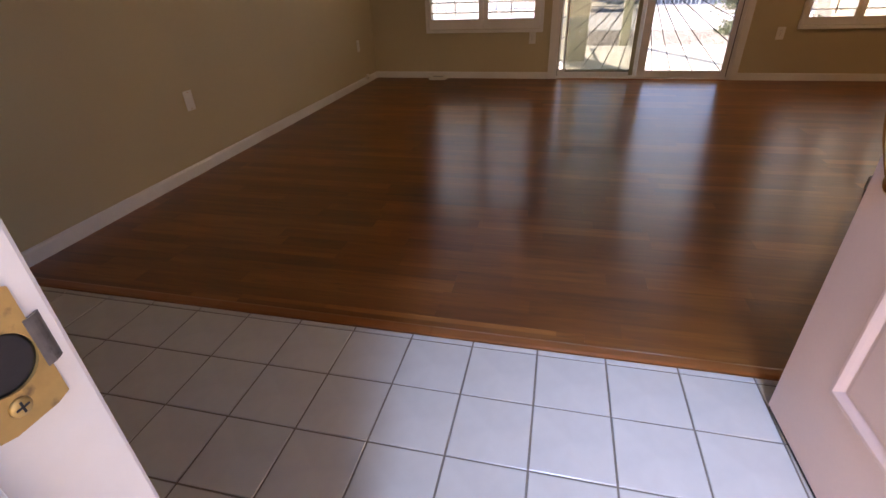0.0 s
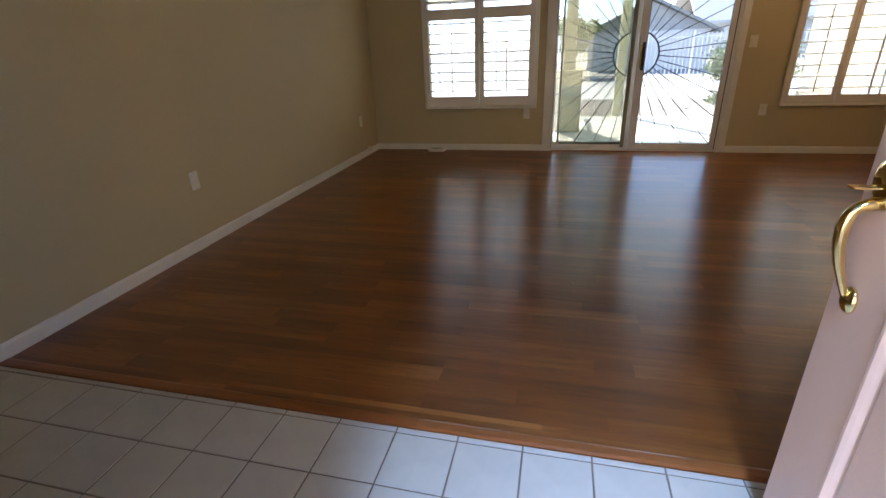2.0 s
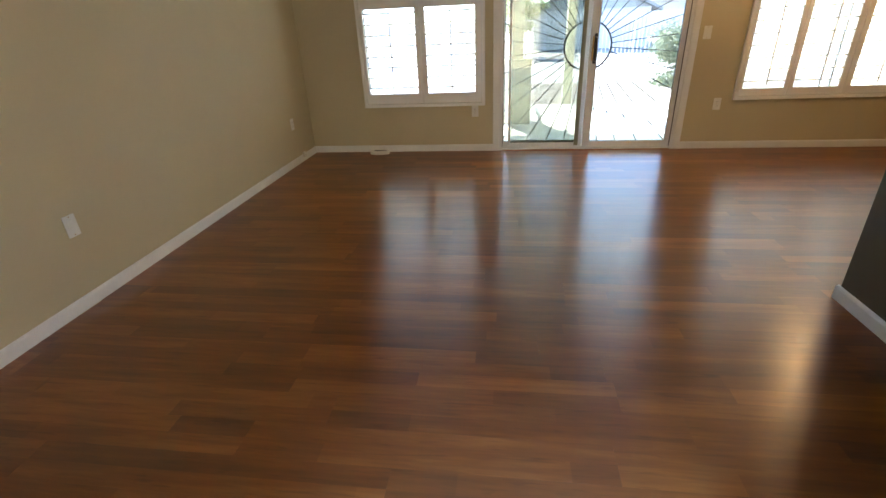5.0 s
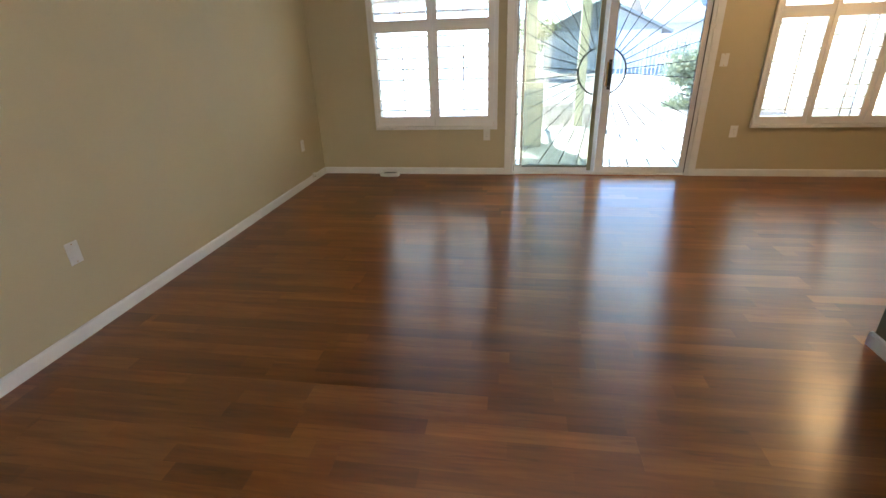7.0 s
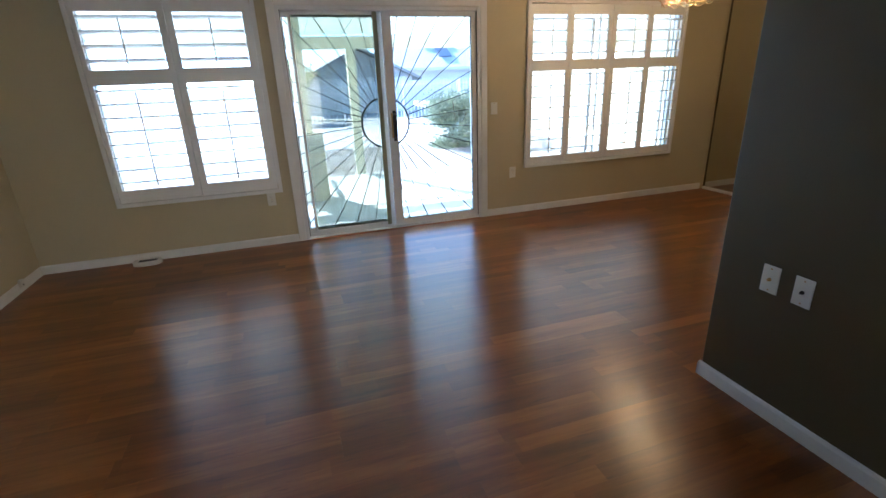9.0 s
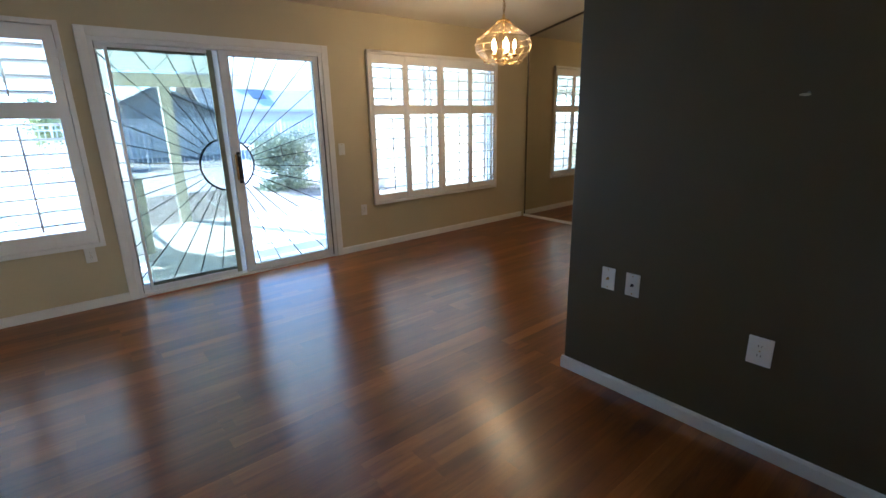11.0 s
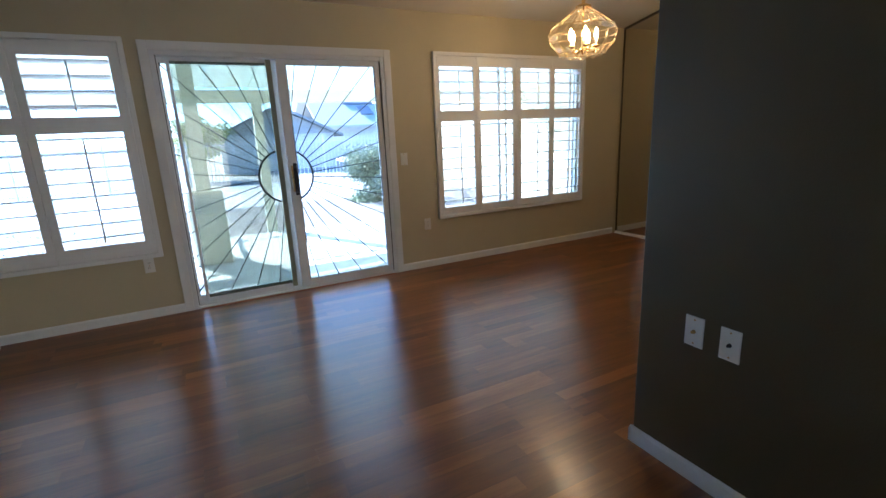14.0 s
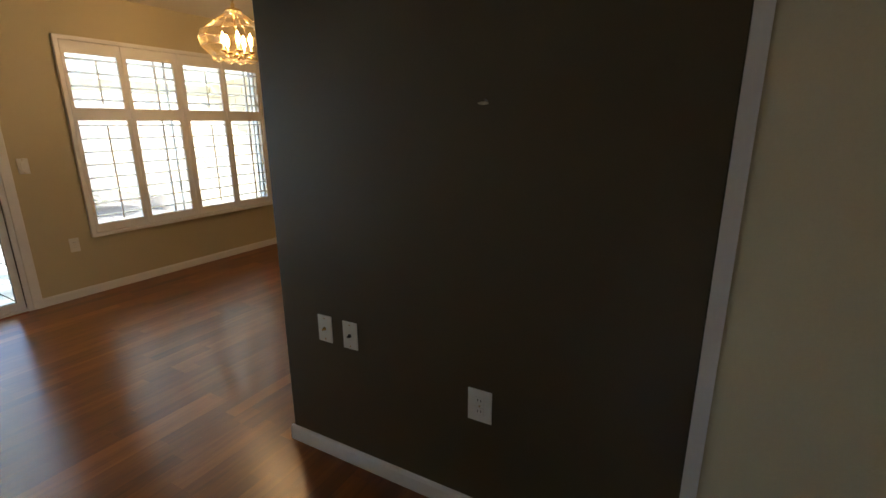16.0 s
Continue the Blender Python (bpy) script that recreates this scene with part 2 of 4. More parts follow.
_l.new(_x.outputs[0], _n["Material Output"].inputs[0])


# ---- mesh helpers ----
def box(bm, x0, x1, y0, y1, z0, z1, bevel=0.0, m=None):
    ret = bmesh.ops.create_cube(bm, size=1.0, matrix=Matrix.Translation(((x0 + x1) / 2, (y0 + y1) / 2, (z0 + z1) / 2)) @ Matrix.Diagonal((abs(x1 - x0), abs(y1 - y0), abs(z1 - z0), 1)))
    vs = ret["verts"]
    if bevel:
        es = list({e for v in vs for e in v.link_edges})
        r2 = bmesh.ops.bevel(bm, geom=es, offset=bevel, segments=2, affect="EDGES", profile=0.5)
        vs = r2["verts"] + [v for v in vs if v.is_valid]
        vs = list({v for v in vs if v.is_valid})
    if m is not None:
        bmesh.ops.transform(bm, matrix=m, verts=vs)
    return vs


def lathe(bm, profile, seg=24, m=Matrix()):
    """Turn a profile of (radius, height) about z."""
    rings = []
    for r, z in profile:
        rings.append([bm.verts.new(m @ Vector((r * math.cos(2 * math.pi * i / seg), r * math.sin(2 * math.pi * i / seg), z))) for i in range(seg)])
    for a, b in zip(rings, rings[1:]):
        for i in range(seg):
            f = bm.faces.new((a[i], a[(i + 1) % seg], b[(i + 1) % seg], b[i]))
            f.smooth = True
    for ring, flip in ((rings[0], True), (rings[-1], False)):
        bm.faces.new(list(reversed(ring)) if flip else ring)


def tube(bm, pts, radius, seg=8, closed=False):
    """A round bar along points; radius is a number or one per point."""
    pts = [Vector(p) for p in pts]
    n = len(pts)
    rings = []
    up = Vector((0.137, 0.24, 0.96)).normalized()
    for i, p in enumerate(pts):
        d = (pts[(i + 1) % n] - pts[i - 1]) if closed or 0 < i < n - 1 else (pts[1] - pts[0] if i == 0 else pts[-1] - pts[-2])
        d.normalize()
        a = d.cross(up)
        if a.length < 0.1:
            a = d.cross(Vector((1, 0, 0)))
        a.normalize()
        b = d.cross(a)
        r = radius[i] if isinstance(radius, (list, tuple)) else radius
        rings.append([bm.verts.new(p + r * (math.cos(2 * math.pi * k / seg) * a + math.sin(2 * math.pi * k / seg) * b)) for k in range(seg)])
    pairs = list(zip(rings, rings[1:])) + ([(rings[-1], rings[0])] if closed else [])
    for a, b in pairs:
        for k in range(seg):
            f = bm.faces.new((a[k], a[(k + 1) % seg], b[(k + 1) % seg], b[k]))
            f.smooth = True
    if not closed:
        bm.faces.new(list(reversed(rings[0])))
        bm.faces.new(rings[-1])


def part(name, bm, material, parent=None, label=""):
    """Link a bmesh as one mesh object under a thing or part."""
    bmesh.ops.recalc_face_normals(bm, faces=bm.faces)
    me = bpy.data.meshes.new(name)
    bm.to_mesh(me)
    bm.free()
    if material:
        me.materials.append(material)
    ob = new(name, me)
    if parent is not None:
        ob.parent = parent
    return tagged(ob, label)


def bx(name, dims, material, parent=None, label="", bevel=0.0, m=None):
    bm = bmesh.new()
    box(bm, *dims, bevel=bevel, m=m)
    return part(name, bm, material, parent, label)


def thing(name, loc, label, category, group="", kind="", rz=0.0):
    e = new(name)
    e.matrix_world = pose(*loc, 0, 0, rz)
    return tagged(e, label, category, group, kind)


def frame_mesh(bm, xs, zs, holes, y0, y1, bevel=0.003):
    """One connected frame of boxes on a grid of breaks in the xz plane, holes left open, outer edges eased."""
    b2 = bmesh.new()
    for i in range(len(xs) - 1):
        for j in range(len(zs) - 1):
            if (i, j) not in holes:
                box(b2, xs[i], xs[i + 1], y0, y1, zs[j], zs[j + 1])
    bmesh.ops.remove_doubles(b2, verts=b2.verts, dist=0.0003)
    b2.verts.index_update()
    seen = {}
    for f in b2.faces:
        seen.setdefault(tuple(sorted(v.index for v in f.verts)), []).append(f)
    bmesh.ops.delete(b2, geom=[f for fs in seen.values() if len(fs) > 1 for f in fs], context="FACES_ONLY")
    bmesh.ops.recalc_face_normals(b2, faces=b2.faces)
    if bevel:
        es = [e for e in b2.edges if len(e.link_faces) == 2 and e.calc_face_angle(0) > 0.5]
        bmesh.ops.bevel(b2, geom=es, offset=bevel, segments=2, affect="EDGES", profile=0.5)
    me = bpy.data.meshes.new("tmp")
    b2.to_mesh(me)
    b2.free()
    bm.from_mesh(me)
    bpy.data.meshes.remove(me)


def wall_cells(name, xs, zs, holes, place, material, label):
    """A wall of boxes on a grid of breaks; holes are (i, j) cells left open. place maps (u0, u1, z0, z1) to box sides."""
    bm = bmesh.new()
    for i in range(len(xs) - 1):
        for j in range(len(zs) - 1):
            if (i, j) not in holes:
                box(bm, *place(xs[i], xs[i + 1], zs[j], zs[j + 1]))
    bmesh.ops.remove_doubles(bm, verts=bm.verts, dist=0.0005)
    bm.verts.index_update()
    seen = {}
    for f in bm.faces:
        seen.setdefault(tuple(sorted(v.index for v in f.verts)), []).append(f)
    bmesh.ops.delete(bm, geom=[f for fs in seen.values() if len(fs) > 1 for f in fs], context="FACES_ONLY")
    return tagged(part(name, bm, material), label, "wall", kind="structure")


# ---- structure ----
EAST, PART, SOUTH, EDGE = 7.0, 3.85, -5.626, -4.588
W1, SL, W2 = (0.667, 1.992, 0.492, 2.112), (2.075, 4.037, 0.0, 2.10), (4.466, 6.402, 0.488, 2.102)


def ceil_z(y):
    return 2.45 - 0.19 * y


wall_cells("wall_north", [-0.15, 0.70, 1.96, 2.14, 3.972, 4.50, 6.37, EAST + 0.15], [-0.15, 0.0, 0.555, 2.035, 2.05, 2.6],
           {(1, 2), (1, 3), (3, 1), (3, 2), (5, 2), (5, 3)}, lambda a, b, c, d: (a, b, 0.0, 0.10, c, d), M_WALL,
           "tan painted wall with two shuttered windows and a sliding door")
bm = bmesh.new()
box(bm, -0.15, 0.0, -5.75, 0.0, -0.15, 3.7)
tagged(part("wall_west", bm, M_WALL), "long tan painted living room wall", "wall", kind="structure")
bx("wall_east", (EAST + 0.012, EAST + 0.15, -3.75, 0.0, -0.15, 3.3), M_WALL)
tagged(bpy.data.objects["wall_east"], "dining room wall behind the mirror", "wall", kind="structure")
bx("wall_dining", (PART + 0.12, EAST + 0.15, -3.9, -3.75, -0.15, 3.4), M_WALL)
tagged(bpy.data.objects["wall_dining"], "tan painted end wall of the dining room", "wall", kind="structure")
bx("wall_partition", (PART, PART + 0.12, -4.582, -3.02, -0.15, 3.5), M_PARTITION, bevel=0.004)
tagged(bpy.data.objects["wall_partition"], "dark brown partition wall beside the dining room, backlit shade in its colour", "wall", kind="structure")
# entry wall, its slant assumed so that it catches more window light
bm = bmesh.new()
A, B = Vector((PART - 0.004, -4.6225)), Vector((3.3, SOUTH))
nrm = Vector((-(B - A).y, (B - A).x)).normalized() * 0.1
if nrm.x < 0:
    nrm = -nrm
cs = [A, B, B + nrm, A + nrm]
lo = [bm.verts.new((c.x, c.y, -0.15)) for c in cs]
hi = [bm.verts.new((c.x, c.y, 3.6)) for c in cs]
bm.faces.new(lo), bm.faces.new(hi)
for i in range(4):
    bm.faces.new((lo[i], lo[(i + 1) % 4], hi[(i + 1) % 4], hi[i]))
tagged(part("wall_entry", bm, M_WALL), "tan painted entry wall beyond a white trim", "wall", kind="structure")
bx("trim", (PART - 0.012, PART + 0.13, -4.622, -4.5825, 0.0, 3.33), M_TRIM)
tagged(bpy.data.objects["trim"], "white vertical trim board at the wall's end", "trim", kind="structure")
JL, JR = 1.992, 2.908
wall_cells("wall_south", [-0.15, JL - 0.045, JR + 0.045, 3.6], [-0.3, 0.0, 2.08, 3.75], {(1, 1)},
           lambda a, b, c, d: (a, b, -5.75, SOUTH, c, d), M_WALL, "front wall with the entry doorway")
# sloped ceiling
bm = bmesh.new()
ys = [0.15, -5.75]
for dz in (0.0, 0.12):
    for y in ys:
        for x in (-0.15, EAST + 0.15):
            bm.verts.new((x, y, ceil_z(y) + dz))
bm.verts.ensure_lookup_table()
for q in ((0, 1, 3, 2), (4, 5, 7, 6), (0, 1, 5, 4), (2, 3, 7, 6), (0, 2, 6, 4), (1, 3, 7, 5)):
    bm.faces.new([bm.verts[i] for i in q])
tagged(part("ceiling", bm, M_CEIL), "sloped off-white textured ceiling", "ceiling", kind="structure")
# floor slabs
floor = tagged(bx("floor", (-0.15, EAST + 0.15, EDGE, 0.15, -0.15, -0.012), M_UNDER), "reddish brown wood laminate plank floor", "floor", kind="structure")
tile_floor = tagged(bx("entry_floor", (-0.15, PART + 0.12, SOUTH - 0.005, EDGE - 0.002, -0.15, -0.004), M_GROUT), "white square ceramic tile entry floor", "floor", kind="structure")
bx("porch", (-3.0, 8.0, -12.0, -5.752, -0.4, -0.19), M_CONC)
tagged(bpy.data.objects["porch"], "concrete front porch slab", "pavement", kind="structure")
# unseen wall, added to bounce sunlight in through the entry doorway
bx("bounce_wall", (-8.0, 12.0, -12.2, -12.0, -0.4, 4.0), M_BLOCK)
tagged(bpy.data.objects["bounce_wall"], "unseen beige wall added to bounce sunlight into the doorway", "wall", kind="structure")
bx("ground", (-1500, 1500, -1500, 1500, -0.6, -0.405), M_GRAVEL)
tagged(bpy.data.objects["ground"], "dry gravel ground of the yard", "ground", kind="structure")

# ---- baseboards ----
def baseboard(p0, p1, out, label="white painted baseboard"):
    """A board along p0-p1 (plan points) that stands out of the wall by the vector out."""
    a, b, o = Vector((*p0, 0)), Vector((*p1, 0)), Vector((*out, 0)).normalized()
    prof = [(0, 0), (0.013, 0), (0.013, 0.058), (0.008, 0.068), (0.0, 0.072)]
    bm = bmesh.new()
    ra = [bm.verts.new(a + o * d + Vector((0, 0, z))) for d, z in prof]
    rb = [bm.verts.new(b + o * d + Vector((0, 0, z))) for d, z in prof]
    for i in range(len(prof)):
        j = (i + 1) % len(prof)
        bm.faces.new((ra[i], ra[j], rb[j], rb[i]))
    bm.faces.new(ra), bm.faces.new(rb)
    return tagged(part("baseboard", bm, M_TRIM), label, "baseboard", kind="structure")


baseboard((0.0005, EDGE - 1.0), (0.0005, -0.014), (1, 0))
baseboard((0, -0.0005), (SL[0] - 0.001, -0.0005), (0, -1))
baseboard((SL[1] + 0.001, -0.0005), (EAST - 0.05, -0.0005), (0, -1))
baseboard((PART - 0.0005, -4.581), (PART - 0.0005, -3.008), (-1, 0))
baseboard((PART - 0.0135, -3.0195), (PART + 0.133, -3.0195), (0, 1))
baseboard((PART + 0.1205, -3.74), (PART + 0.1205, -3.019), (1, 0))


# ---- plantation shutters and the windows behind them ----
def shutter_unit(name, fr, cols, zlow, zup, tilts, label):
    x0, x1, z0, z1 = fr
    t = thing(name, ((x0 + x1) / 2, -0.03, z0), label, "shutter", "white plantation shutters")
    ox, oz = (x0 + x1) / 2, z0

    def loc(a, b, c, d, e, f):
        return (a - ox, b - ox, c + 0.03, d + 0.03, e - oz, f - oz)

    fw = 0.034
    bm = bmesh.new()
    frame_mesh(bm, [x0 - ox, x0 + fw - ox, x1 - fw - ox, x1 - ox], [0, fw, z1 - fw - oz, z1 - oz], {(1, 1)}, -0.002, 0.029, 0.004)
    part("frame", bm, M_SHUT, t)
    edges = [x0 + fw + 0.002] + [(cols[i][1] + cols[i + 1][0]) / 2 for i in range(len(cols) - 1)] + [x1 - fw - 0.002]
    for i, (a, b) in enumerate(cols):
        pl, pr = edges[i] + 0.0015, edges[i + 1] - 0.0015
        pb, pt = z0 + fw + 0.003, z1 - fw - 0.003
        bm = bmesh.new()
        frame_mesh(bm, [v - ox for v in (pl, a, b, pr)], [v - oz for v in (pb, zlow[0], zlow[1], zup[0], zup[1], pt)], {(1, 1), (1, 3)}, 0.004, 0.032)
        panel = part("panel", bm, M_SHUT, t)
        for lo, hi, n, tilt in ((zlow[0], zlow[1], 8, tilts[0]), (zup[0], zup[1], 4, tilts[1])):
            pitch = (hi - lo) / n
            for k in range(n):
                zc = lo + pitch * (k + 0.62)
                bm = bmesh.new()
                m = pose((a + b) / 2 - ox, 0.018, zc - oz, tilt + random.uniform(-1.2, 1.2), 0, 0)
                ring = []
                for s in (-1, 1):
                    row = [bm.verts.new(m @ Vector((s * ((b - a) / 2 - 0.003), u, w))) for u, w in ((-0.044, 0), (-0.022, 0.006), (0, 0.0075), (0.022, 0.006), (0.044, 0), (0.022, -0.006), (0, -0.0075), (-0.022, -0.006))]
                    ring.append(row)
                for q in range(8):
                    bm.faces.new((ring[0][q], ring[0][(q + 1) % 8], ring[1][(q + 1) % 8], ring[1][q]))
                bm.faces.new(ring[0]), bm.faces.new(ring[1])
                part("slat", bm, M_SHUT, panel)
            bm = bmesh.new()
            xm = a + (b - a) * 0.52
            box(bm, *loc(xm - 0.0055, xm + 0.0055, -0.062, -0.052, lo + 0.03, hi - 0.045), bevel=0.002)
            part("tilt_rod", bm, M_SHUT, panel)
        # hinges on the outer stile
        if i in (0, len(cols) - 1):
            for hz in (z0 + 0.22, z1 - 0.22):
                xx = pl if i == 0 else pr
                bm = bmesh.new()
                tube(bm, [(xx - ox, -0.001, hz - 0.03 - oz), (xx - ox, -0.001, hz + 0.03 - oz)], 0.004, 8)
                part("hinge", bm, M_SHUT, t)
    return t


shutter_unit("window_shutter", W1, [(0.737, 1.277), (1.382, 1.889)], (0.633, 1.457), (1.57, 1.976), (-10.0, -18.0), "two-panel white plantation shutters with open louvres, over the wall")
shutter_unit("window_shutter", W2, [(4.53, 4.908), (4.988, 5.395), (5.5, 5.885), (5.957, 6.335)], (0.595, 1.455), (1.556, 1.971), (-3.5, -6.0), "wide four-panel white plantation shutters with open louvres")


def slider_window(name, x0, x1, z0, z1, split):
    t = thing(name, ((x0 + x1) / 2, 0.062, z0), "white aluminium sliding window with clear panes", "window", kind="structure")
    ox = (x0 + x1) / 2
    bm = bmesh.new()
    frame_mesh(bm, [x0 - ox, x0 + 0.03 - ox, x1 - 0.02 - ox, x1 - ox], [0, 0.03, z1 - z0 - 0.03, z1 - z0], {(1, 1)}, -0.012, 0.035)
    part("window_frame", bm, M_ALU, t)
    for s in split:
        bx("mullion", (s - 0.009 - ox, s + 0.009 - ox, -0.011, 0.012, 0.031, z1 - z0 - 0.031), M_ALU, t, bevel=0.003)
    xs = [x0 + 0.03] + list(split) + [x1 - 0.02]
    for a, b in zip(xs, xs[1:]):
        p = bx("pane", (a + 0.002 - ox, b - 0.002 - ox, -0.0025, 0.0025, 0.031, z1 - z0 - 0.031), M_GLASS, t)
        p.visible_shadow = False
    return t


slider_window("window_1", 0.701, 1.959, 0.556, 2.049, [1.33])
slider_window("window_2", 4.501, 6.369, 0.556, 2.049, [5.265, 5.357, 6.249, 6.31])

# ---- sliding glass door with casing, and the iron sunburst grille outside it ----
door1 = thing("door_1", (3.056, 0.05, 0.0), "white sliding glass patio door with a dark pull handle", "sliding door", kind="structure")
X = 3.056


def sd_box(name, x0, x1, y0, y1, z0, z1, material, parent, bevel=0.003, label=""):
    return bx(name, (x0 - X, x1 - X, y0 - 0.05, y1 - 0.05, z0, z1), material, parent, label, bevel)


for d in ((SL[0], 2.141, -0.02, -0.0005, 0.0, 2.10), (3.971, SL[1], -0.02, -0.0005, 0.0, 2.10), (2.1415, 3.9705, -0.02, -0.0005, 2.035, 2.10)):
    sd_box("casing", *d, M_TRIM, door1, 0.004)
for d in ((2.141, 2.175, -0.012, 0.148, 0.0, 2.034), (3.937, 3.971, -0.012, 0.148, 0.0, 2.034), (2.1755, 3.9365, -0.012, 0.148, 2.0, 2.034)):
    sd_box("jamb", *d, M_ALU, door1)
sd_box("sill", 2.1755, 3.9365, -0.015, 0.148, -0.004, 0.018, M_ALU, door1, 0.004)
# bowed strip, added in place of the bright streak of light along the sill
bm = bmesh.new()
n_s = 24
prof = [(-0.012, 0.0005), (-0.016, 0.007), (-0.026, 0.0085), (-0.036, 0.006), (-0.043, 0.0005)]
rows = []
for k in range(n_s + 1):
    x = 2.19 + (3.93 - 2.19) * k / n_s
    lift = 0.004 * math.sin(math.pi * min(1.0, k / 12)) if k <= 12 else 0.0
    rows.append([bm.verts.new((x - X, y - 0.05, z + (lift if 0 < j < 4 else 0.0))) for j, (y, z) in enumerate(prof)])
for a, b in zip(rows, rows[1:]):
    for j in range(4):
        bm.faces.new((a[j], a[j + 1], b[j + 1], b[j]))
part("sill_moulding", bm, M_STRIP, door1, "bowed orange-brown strip standing in for a bright floor streak")
for yy in (0.02, 0.066, 0.112):
    sd_box("track", 2.18, 3.93, yy - 0.003, yy + 0.003, 0.0185, 0.032, M_ALU, door1, 0.0)


def sash(x0, x1, y, stile, material, pane_mat, zb=0.033, zt=1.998, right=None):
    f = bmesh.new()
    rw = right or stile
    frame_mesh(f, [v - X for v in (x0, x0 + stile, x1 - rw, x1)], [zb, zb + 0.05, zt - 0.04, zt], {(1, 1)}, y - 0.066, y - 0.034)
    s = part("sash", f, material, door1)
    p = sd_box("pane", x0 + stile + 0.001, x1 - rw - 0.001, y - 0.003, y + 0.003, zb + 0.051, zt - 0.041, pane_mat, s, 0.0)
    p.visible_shadow = False
    # dark glazing seal on the room side of the pane
    xa, xb, za, zc, w = x0 + stile + 0.0005, x1 - rw - 0.0005, zb + 0.0505, zt - 0.0405, 0.006
    for e in ((xa, xa + w, za, zc), (xb - w, xb, za, zc), (xa + w, xb - w, za, za + w), (xa + w, xb - w, zc - w, zc)):
        sd_box("seal", e[0], e[1], y - 0.0095, y - 0.0035, e[2], e[3], M_SEAL, s, 0.0)
    return s


sash(3.035, 3.936, 0.025, 0.075, M_ALU, M_GLASS, right=0.05)
sash(2.176, 3.06, 0.085, 0.014, M_ALU, M_GLASS, right=0.06)
# sliding insect screen on the room side of the fixed pane
sd_box("screen_stile", 2.957, 2.9985, 0.05, 0.068, 0.034, 1.997, M_OLIVE, door1, label="olive metal stile of the screen")
sd_box("screen_stile", 2.238, 2.262, 0.05, 0.068, 0.034, 1.997, M_ALU, door1)
for z0, z1 in ((0.034, 0.066), (1.97, 1.997)):
    sd_box("screen_rail", 2.2622, 2.9568, 0.051, 0.067, z0, z1, M_ALU, door1)
mesh_pane = sd_box("screen_mesh", 2.2622, 2.9568, 0.058, 0.06, 0.0662, 1.9698, M_SCREEN, door1, 0.0, "fine grey insect mesh")
mesh_pane.visible_shadow = False
for x in (2.1756, 3.9308):
    sd_box("weatherstrip", x, x + 0.0055, -0.004, 0.004, 0.034, 1.999, M_SEAL, door1, 0.0)
hd = bmesh.new()
tube(hd, [(3.088 - X, -0.045, 0.90), (3.088 - X, -0.085, 0.915), (3.088 - X, -0.092, 0.96), (3.088 - X, -0.092, 1.06), (3.088 - X, -0.085, 1.105), (3.088 - X, -0.045, 1.12)], 0.011, 8)
box(hd, 3.072 - X, 3.104 - X, -0.05, -0.042, 0.87, 1.15, bevel=0.003)
part("handle", hd, M_DARK, door1, "black pull handle")
sd_box("handle_grip", 3.055, 3.068, -0.025, 0.008, 0.9, 1.13, M_BRASSD, door1, 0.004, "brown wooden outer grip")

grille = thing("security_grille", (3.04, 0.19, 0.0), "black wrought iron sunburst grille outside the glass", "grille")
bm = bmesh.new()
RC = 1.03
tube(bm, [(0.235 * math.cos(a), 0, RC + 0.235 * math.sin(a)) for a in [2 * math.pi * k / 48 for k in range(48)]], 0.0095, 8, closed=True)
part("ring", bm, M_IRON, grille)
gx0, gx1, gz0, gz1 = -0.9, 0.9, 0.02, 2.03
for k in range(34):
    a = 2 * math.pi * (k + 0.5) / 34
    c, s = math.cos(a), math.sin(a)
    r = min(((gx1 if c > 0 else gx0) / c) if abs(c) > 1e-6 else 9, (((gz1 if s > 0 else gz0) - RC) / s) if abs(s) > 1e-6 else 9)
    bm = bmesh.new()
    tube(bm, [(0.235 * c, 0, RC + 0.235 * s), (r * c, 0, RC + r * s)], 0.0045, 6)
    part("ray", bm, M_IRON, grille)
for d in ((gx0 - 0.03, gx0, 0.0, gz1 + 0.03), (gx1, gx1 + 0.03, 0.0, gz1 + 0.03)):
    bx("upright", (d[0], d[1], -0.015, 0.015, d[2] - 0.10, d[3]), M_ALU, grille, bevel=0.003)
bx("rail", (gx0, gx1, -0.014, 0.014, gz1, gz1 + 0.03), M_ALU, grille, bevel=0.003)
bx("rail", (gx0, gx1, -0.014, 0.014, gz0 - 0.03, gz0), M_ALU, grille, bevel=0.003)


